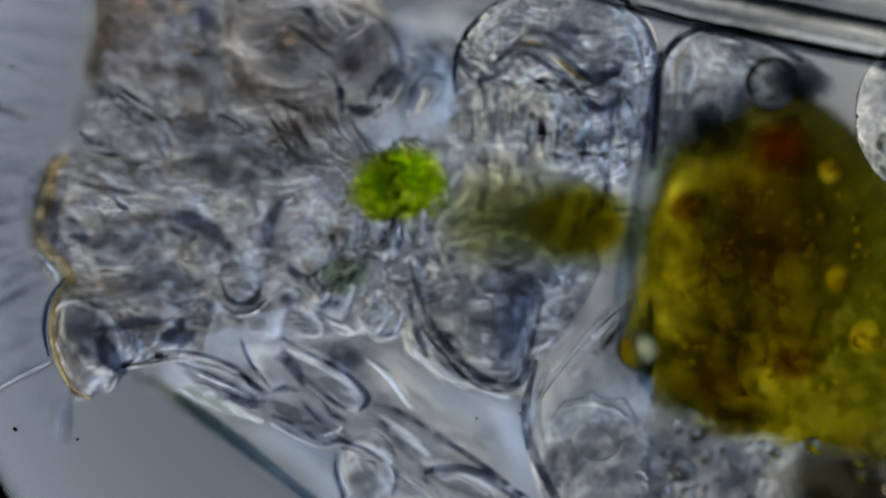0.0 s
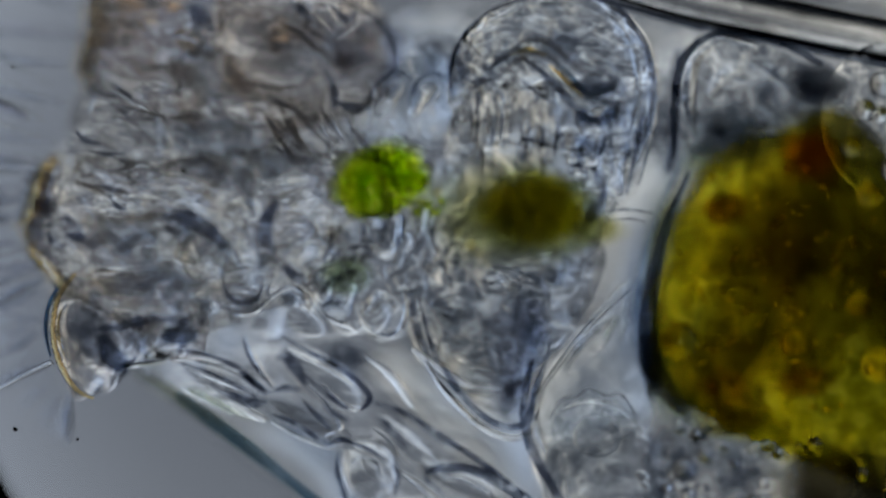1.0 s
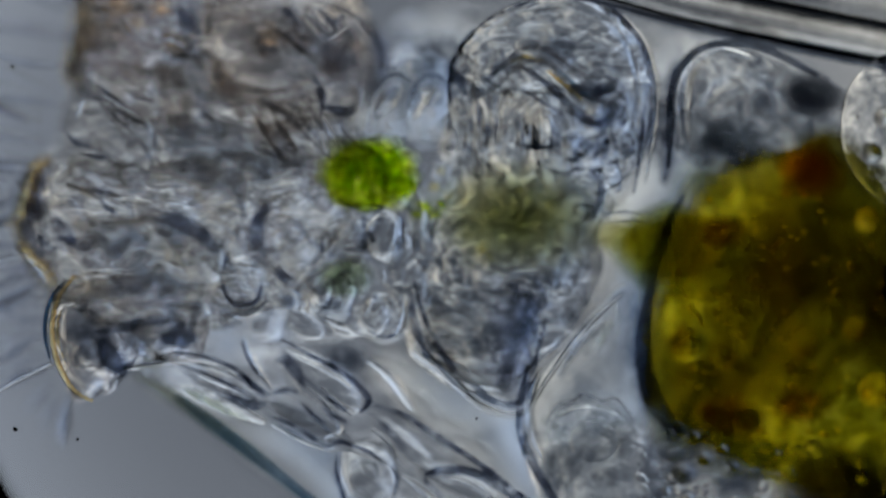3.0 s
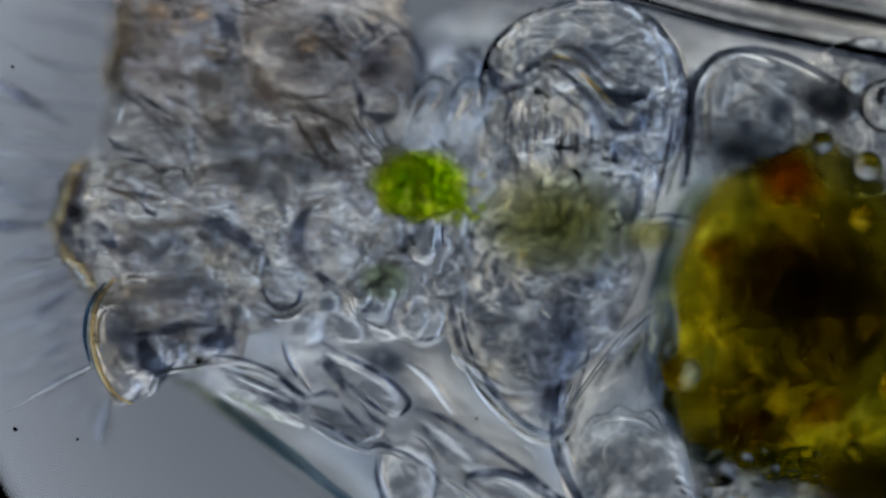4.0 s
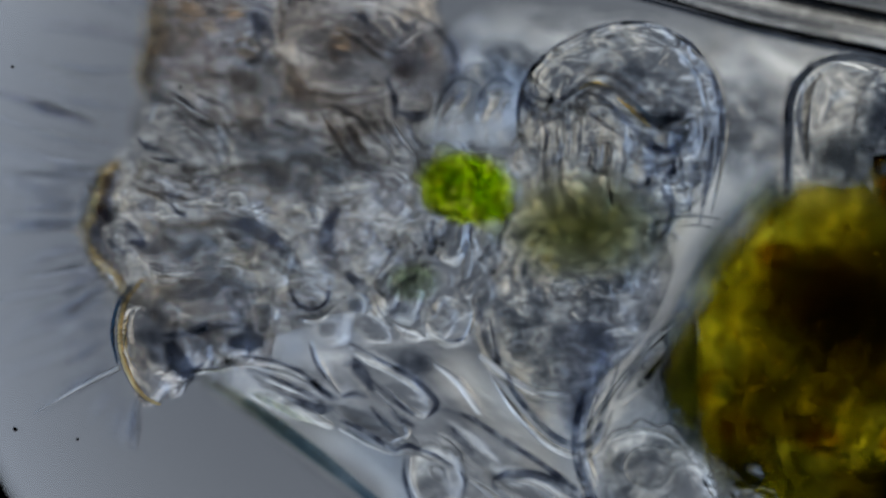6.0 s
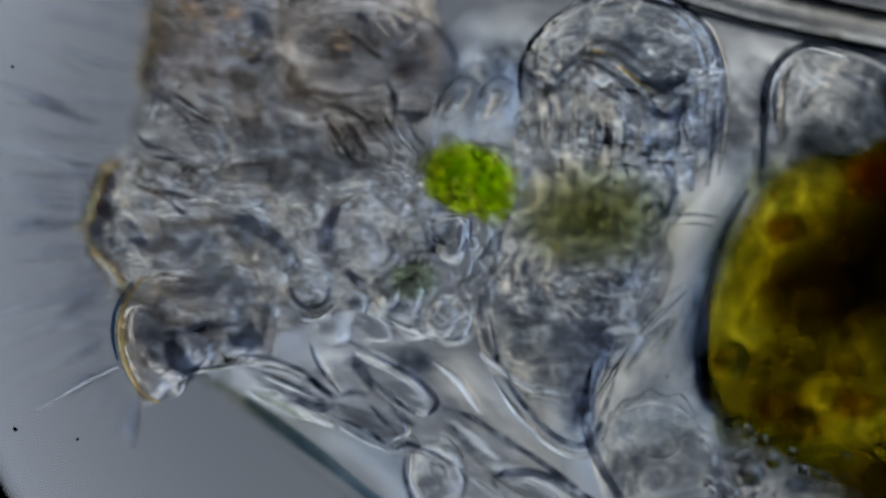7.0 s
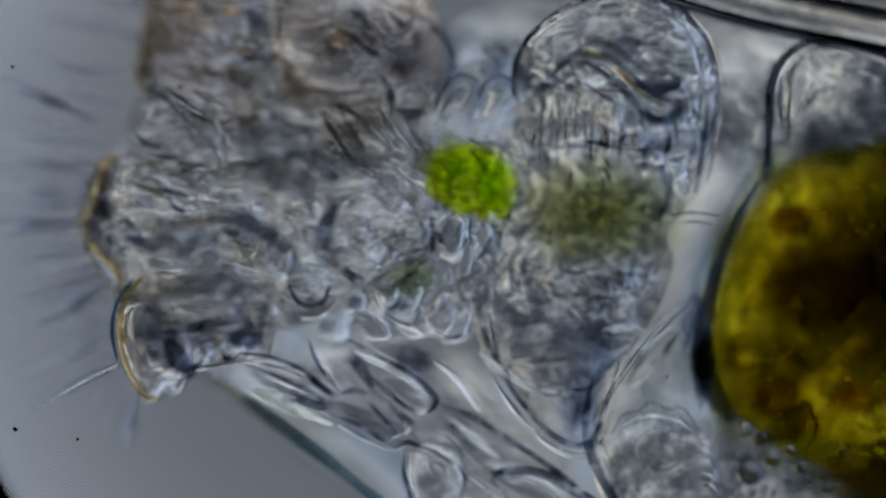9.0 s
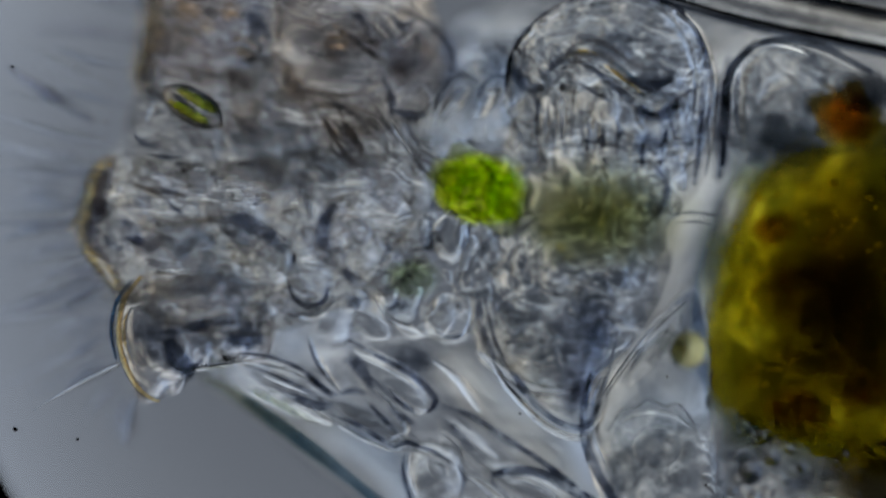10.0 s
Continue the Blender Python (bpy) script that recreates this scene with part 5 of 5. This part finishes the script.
    drift("bolus", [(0, -20, 6), (0.6, -25, 0), (1.0, -30, 4), (1.5, -15, 6), (2.0, -20, -10), (2.6, -10, 0), (3.8, -14, 8), (4.5, 10, 6), (5.0, 0, -4), (5.5, -20, 20), (7.0, 0, 0), (8.0, 6, 6), (9.2, 14, -4), (10, 10, 2)])
    visits("pellet", 1150, 395, [(0, 1030, 400), (0.4, 1010, 385), (0.6, 972, 375), (0.8, 979, 395), (1.0, 955, 378), (1.2, 955, 379), (1.4, 940, 370), (1.6, 945, 364), (1.8, 970, 405), (2.0, 955, 330), (2.2, 1079, 388),
                                 (2.4, 1050, 380), (2.5, 1120, 420), (2.7, 1110, 418), (3.3, 1290, 480), (3.8, 1330, 500), (4.5, 1430, 520), (10, 1430, 520)])
    drift("remnant", [(0, -30, -10), (2.2, -30, -10), (2.6, 20, 0), (3.8, 0, -10), (4.6, 0, 0), (5.0, 10, 14), (5.6, 90, 40), (6.4, 190, 70), (10, 190, 70)])
    gut = [(0, -23, -46, -14), (0.2, -7, -59, -13), (0.4, 24, -28, -5), (0.6, 32, -10), (0.8, 42, -10), (1.0, 12, -28, -5), (1.2, 10, -18, -12), (1.4, -53, -21, -14), (1.6, -38, -29, -14), (1.8, -30, -54, -14), (2.0, -54, -62, -14), (2.2, -35, -51, -7),
           (2.4, 5, 0), (2.6, 15, 0), (3.2, -5, 18, -8), (3.8, -61, 38, -13), (4.0, -41, 24, -13), (4.2, -14, 6, -5), (4.4, 0, 0), (4.6, -8, 4), (4.8, 2, 6), (5.0, 8, 10), (5.2, -49, 69, 9), (5.4, -58, 81, 13),
           (5.6, -67, 76, 11), (6.2, -25, 42, 5), (6.8, 7, 10), (7.0, -6, 2, -2), (7.2, 1, 10, -11), (7.4, -29, 8, -12), (7.6, -29, 6, -10), (7.8, -22, -9, -6), (8.0, 12, -6, -4), (8.2, -26, -11, -2), (8.4, -18, -40), (8.6, -36, -6),
           (8.8, 8, 0), (9.0, -2, -6), (9.2, -12, -9, -2), (9.4, -9, 8, -8), (9.6, -23, 4, -9), (9.7, -39, -24, -9), (9.8, -18, -40, -9), (9.9, -18, -16, -10), (10.0, -4, -6, -10)]
    drift("gut", gut)
    visits("core", 1500, 540, [(0, 1740, 640), (0.6, 1660, 560), (1.0, 1600, 520), (1.5, 1430, 620), (2.0, 1680, 500), (2.5, 1650, 560), (3.2, 1560, 560), (3.8, 1480, 560), (4.0, 1480, 570), (4.5, 1660, 560), (5.0, 1548, 560),
                               (5.5, 1490, 610), (6.2, 1540, 590), (7.0, 1560, 480), (7.5, 1480, 590), (8.0, 1510, 560), (8.5, 1590, 510), (9.0, 1590, 560), (9.5, 1460, 560), (10.0, 1510, 620)])
    for key in ("edge", "edge_patch"):
        rolls(key, [(0, 0.36), (0.2, 0.2), (0.4, 0.02), (1.0, 0.0), (1.2, 0.3), (1.8, 0.36), (2.2, 0.2), (2.4, 0.0), (2.8, 0.0), (3.4, 0.3), (4.0, 0.3), (4.2, 0.02), (4.7, 0.0), (5.0, 0.16), (5.4, 0.36), (6.2, 0.2),
                    (6.8, 0.02), (7.1, 0.16), (7.5, 0.3), (8.0, 0.22), (8.3, 0.02), (9.1, 0.0), (9.4, 0.32), (10.0, 0.36)])
    oil = [(0, 1135, 620), (0.2, 1151, 630), (0.4, 1206, 606), (0.6, 1227, 594), (0.8, 1227, 600), (1.0, 1205, 605), (1.2, 1176, 657), (1.4, 1151, 676), (1.6, 1139, 636), (1.8, 1100, 627), (2.0, 1076, 615), (2.2, 1133, 636), (2.4, 1182, 621),
           (2.6, 1221, 615), (3.2, 1222, 610), (3.8, 1225, 620), (4.0, 1212, 660), (4.2, 1236, 650), (4.4, 1303, 657), (4.6, 1306, 655), (4.8, 1318, 642), (5.0, 1345, 700), (5.2, 1242, 651), (5.4, 1220, 690), (5.6, 1236, 706), (6.2, 1280, 670),
           (6.8, 1318, 636), (7.0, 1292, 642), (7.2, 1230, 740), (7.4, 1246, 690), (7.5, 1246, 655), (7.8, 1262, 640), (8.0, 1294, 636), (8.2, 1270, 645), (8.4, 1276, 667), (8.6, 1303, 636), (8.8, 1342, 627), (9.0, 1320, 620), (9.2, 1297, 660),
           (9.4, 1245, 672), (9.5, 1240, 690), (9.7, 1206, 697), (9.8, 1221, 657), (9.9, 1212, 636), (10.0, 1222, 620)]
    visits("oil_a", 1312, 635, oil)
    visits("oil_b", 1515, 640, [(t, u + 205, v + (90 if t > 9.85 else 0)) for t, u, v in oil])
    visits("red", 1440, 318, [(0, 1390, 265), (0.2, 1415, 285), (0.4, 1488, 294), (0.6, 1485, 288), (0.8, 1494, 288), (1.0, 1445, 280), (1.2, 1350, 310), (1.4, 1282, 315), (1.6, 1297, 285), (1.8, 1370, 228), (2.0, 1357, 206), (2.2, 1351, 258),
                              (2.4, 1440, 288), (2.6, 1488, 288), (3.2, 1400, 320), (3.8, 1327, 342), (4.0, 1403, 318), (4.2, 1478, 333), (4.4, 1533, 333), (4.7, 1610, 333), (6.8, 1610, 320), (7.0, 1550, 315), (7.2, 1427, 339), (7.4, 1412, 333),
                              (7.5, 1440, 320), (7.6, 1473, 312), (7.8, 1488, 303), (8.0, 1515, 303), (8.2, 1554, 297), (8.4, 1503, 303), (8.6, 1560, 300), (9.0, 1620, 300), (9.2, 1530, 303), (9.4, 1509, 303), (9.5, 1503, 288), (9.6, 1409, 333),
                              (9.7, 1457, 288), (9.8, 1497, 267), (9.9, 1485, 227), (10.0, 1500, 210)])
    drift("black", [(0, 62, 24), (0.8, 56, 30), (1.4, 30, 10), (2.0, 50, 30), (2.6, 66, 34), (3.8, 20, 10), (5.0, 14, 30), (5.6, 0, 40), (7.0, 0, 0), (8.0, 10, 6), (9.4, -10, 0), (10.0, 0, -8)])
    lift = dict((round(t, 1), v) for t, u, v, *a in gut)
    drift("cap", [(t, u, 0.4 * lift.get(t, 0)) for t, u in
                  [(0, -64), (0.2, -60), (0.4, -10), (0.6, -7), (0.8, 17), (1.0, -34), (1.2, -67), (1.4, -74), (1.6, -74), (1.8, -98), (2.0, -58), (2.2, -70), (2.4, -60), (2.6, -28), (3.2, -50), (3.8, -69), (4.0, -77), (4.2, -84), (4.4, -46),
                   (4.6, -19), (4.8, -25), (5.0, 38), (5.2, 0), (5.4, 48), (5.6, 50), (6.2, 40), (6.8, 28), (7.0, 3), (7.2, -77), (7.4, -80), (7.6, -80), (7.8, -37), (8.0, -49), (8.2, -70), (8.4, -92), (8.6, -49), (8.8, 5), (9.0, 13),
                   (9.2, -28), (9.4, -70), (9.6, -80), (9.7, -85), (9.8, -46), (9.9, -34), (10.0, -62)]])
    drift("gland", [(0, 15, 10, 4), (0.4, 20, 4), (0.8, 18, 0), (1.2, 0, 12, 3), (1.8, -10, 6, 4), (2.2, 12, 30), (2.6, 8, 10), (3.8, 0, 20), (4.5, -16, 40, 3), (5.0, -6, 30), (5.4, -30, 90, 6), (6.2, -10, 30), (7.0, 0, 0), (7.4, 6, 40),
                    (8.0, 0, 40), (8.4, 0, 60), (8.8, 0, 40), (9.4, 14, 10), (10, 0, 20)])
    visits("bubble", 1480, 190, [(0, 1370, 150), (0.2, 1397, 145), (0.5, 1500, 160), (1.0, 1640, 160), (1.9, 1500, 150), (2.1, 1350, 125), (2.2, 1336, 127), (2.4, 1480, 150), (2.6, 1640, 150), (3.9, 1600, 190), (4.2, 1479, 197),
                                 (4.5, 1640, 220), (8.2, 1640, 170), (8.4, 1482, 173), (8.5, 1515, 185), (8.7, 1650, 180), (10, 1640, 170)])
    visits("drop_cell", 1520, 270, [(0, 1640, 210), (1.0, 1580, 215), (1.2, 1485, 235), (1.4, 1500, 210), (1.6, 1503, 195), (1.8, 1515, 200), (2.0, 1580, 215), (2.4, 1640, 230), (3.4, 1560, 220), (3.8, 1503, 212), (4.0, 1530, 210), (4.2, 1610, 240),
                                    (5.0, 1690, 250), (5.2, 1545, 260), (5.4, 1500, 285), (5.5, 1512, 270), (5.6, 1525, 262), (5.8, 1580, 250), (6.8, 1720, 240), (9.3, 1700, 210), (9.6, 1600, 190), (9.8, 1680, 180), (10, 1700, 180)])
    for i in range(len(CILIA)):
        rng = random.Random(40 + i)
        reach = 9 if i < 9 else 6
        drift("hair_%d" % i, [(k * 0.2, 0, 0, rng.uniform(-reach, reach)) for k in range(51)])
    walk(eyepiece, [(t, pose(-x / 1000, y / 1000, 0)) for t, x, y in STAGE])
    walk(diatom, [(t, pose(*at(u, v, 0.36), 0, 0, -30)) for t, u, v in [(0, -420, -260), (9.0, -300, -160), (9.9, -140, -60), (10.0, 345, 192)]])


motions()
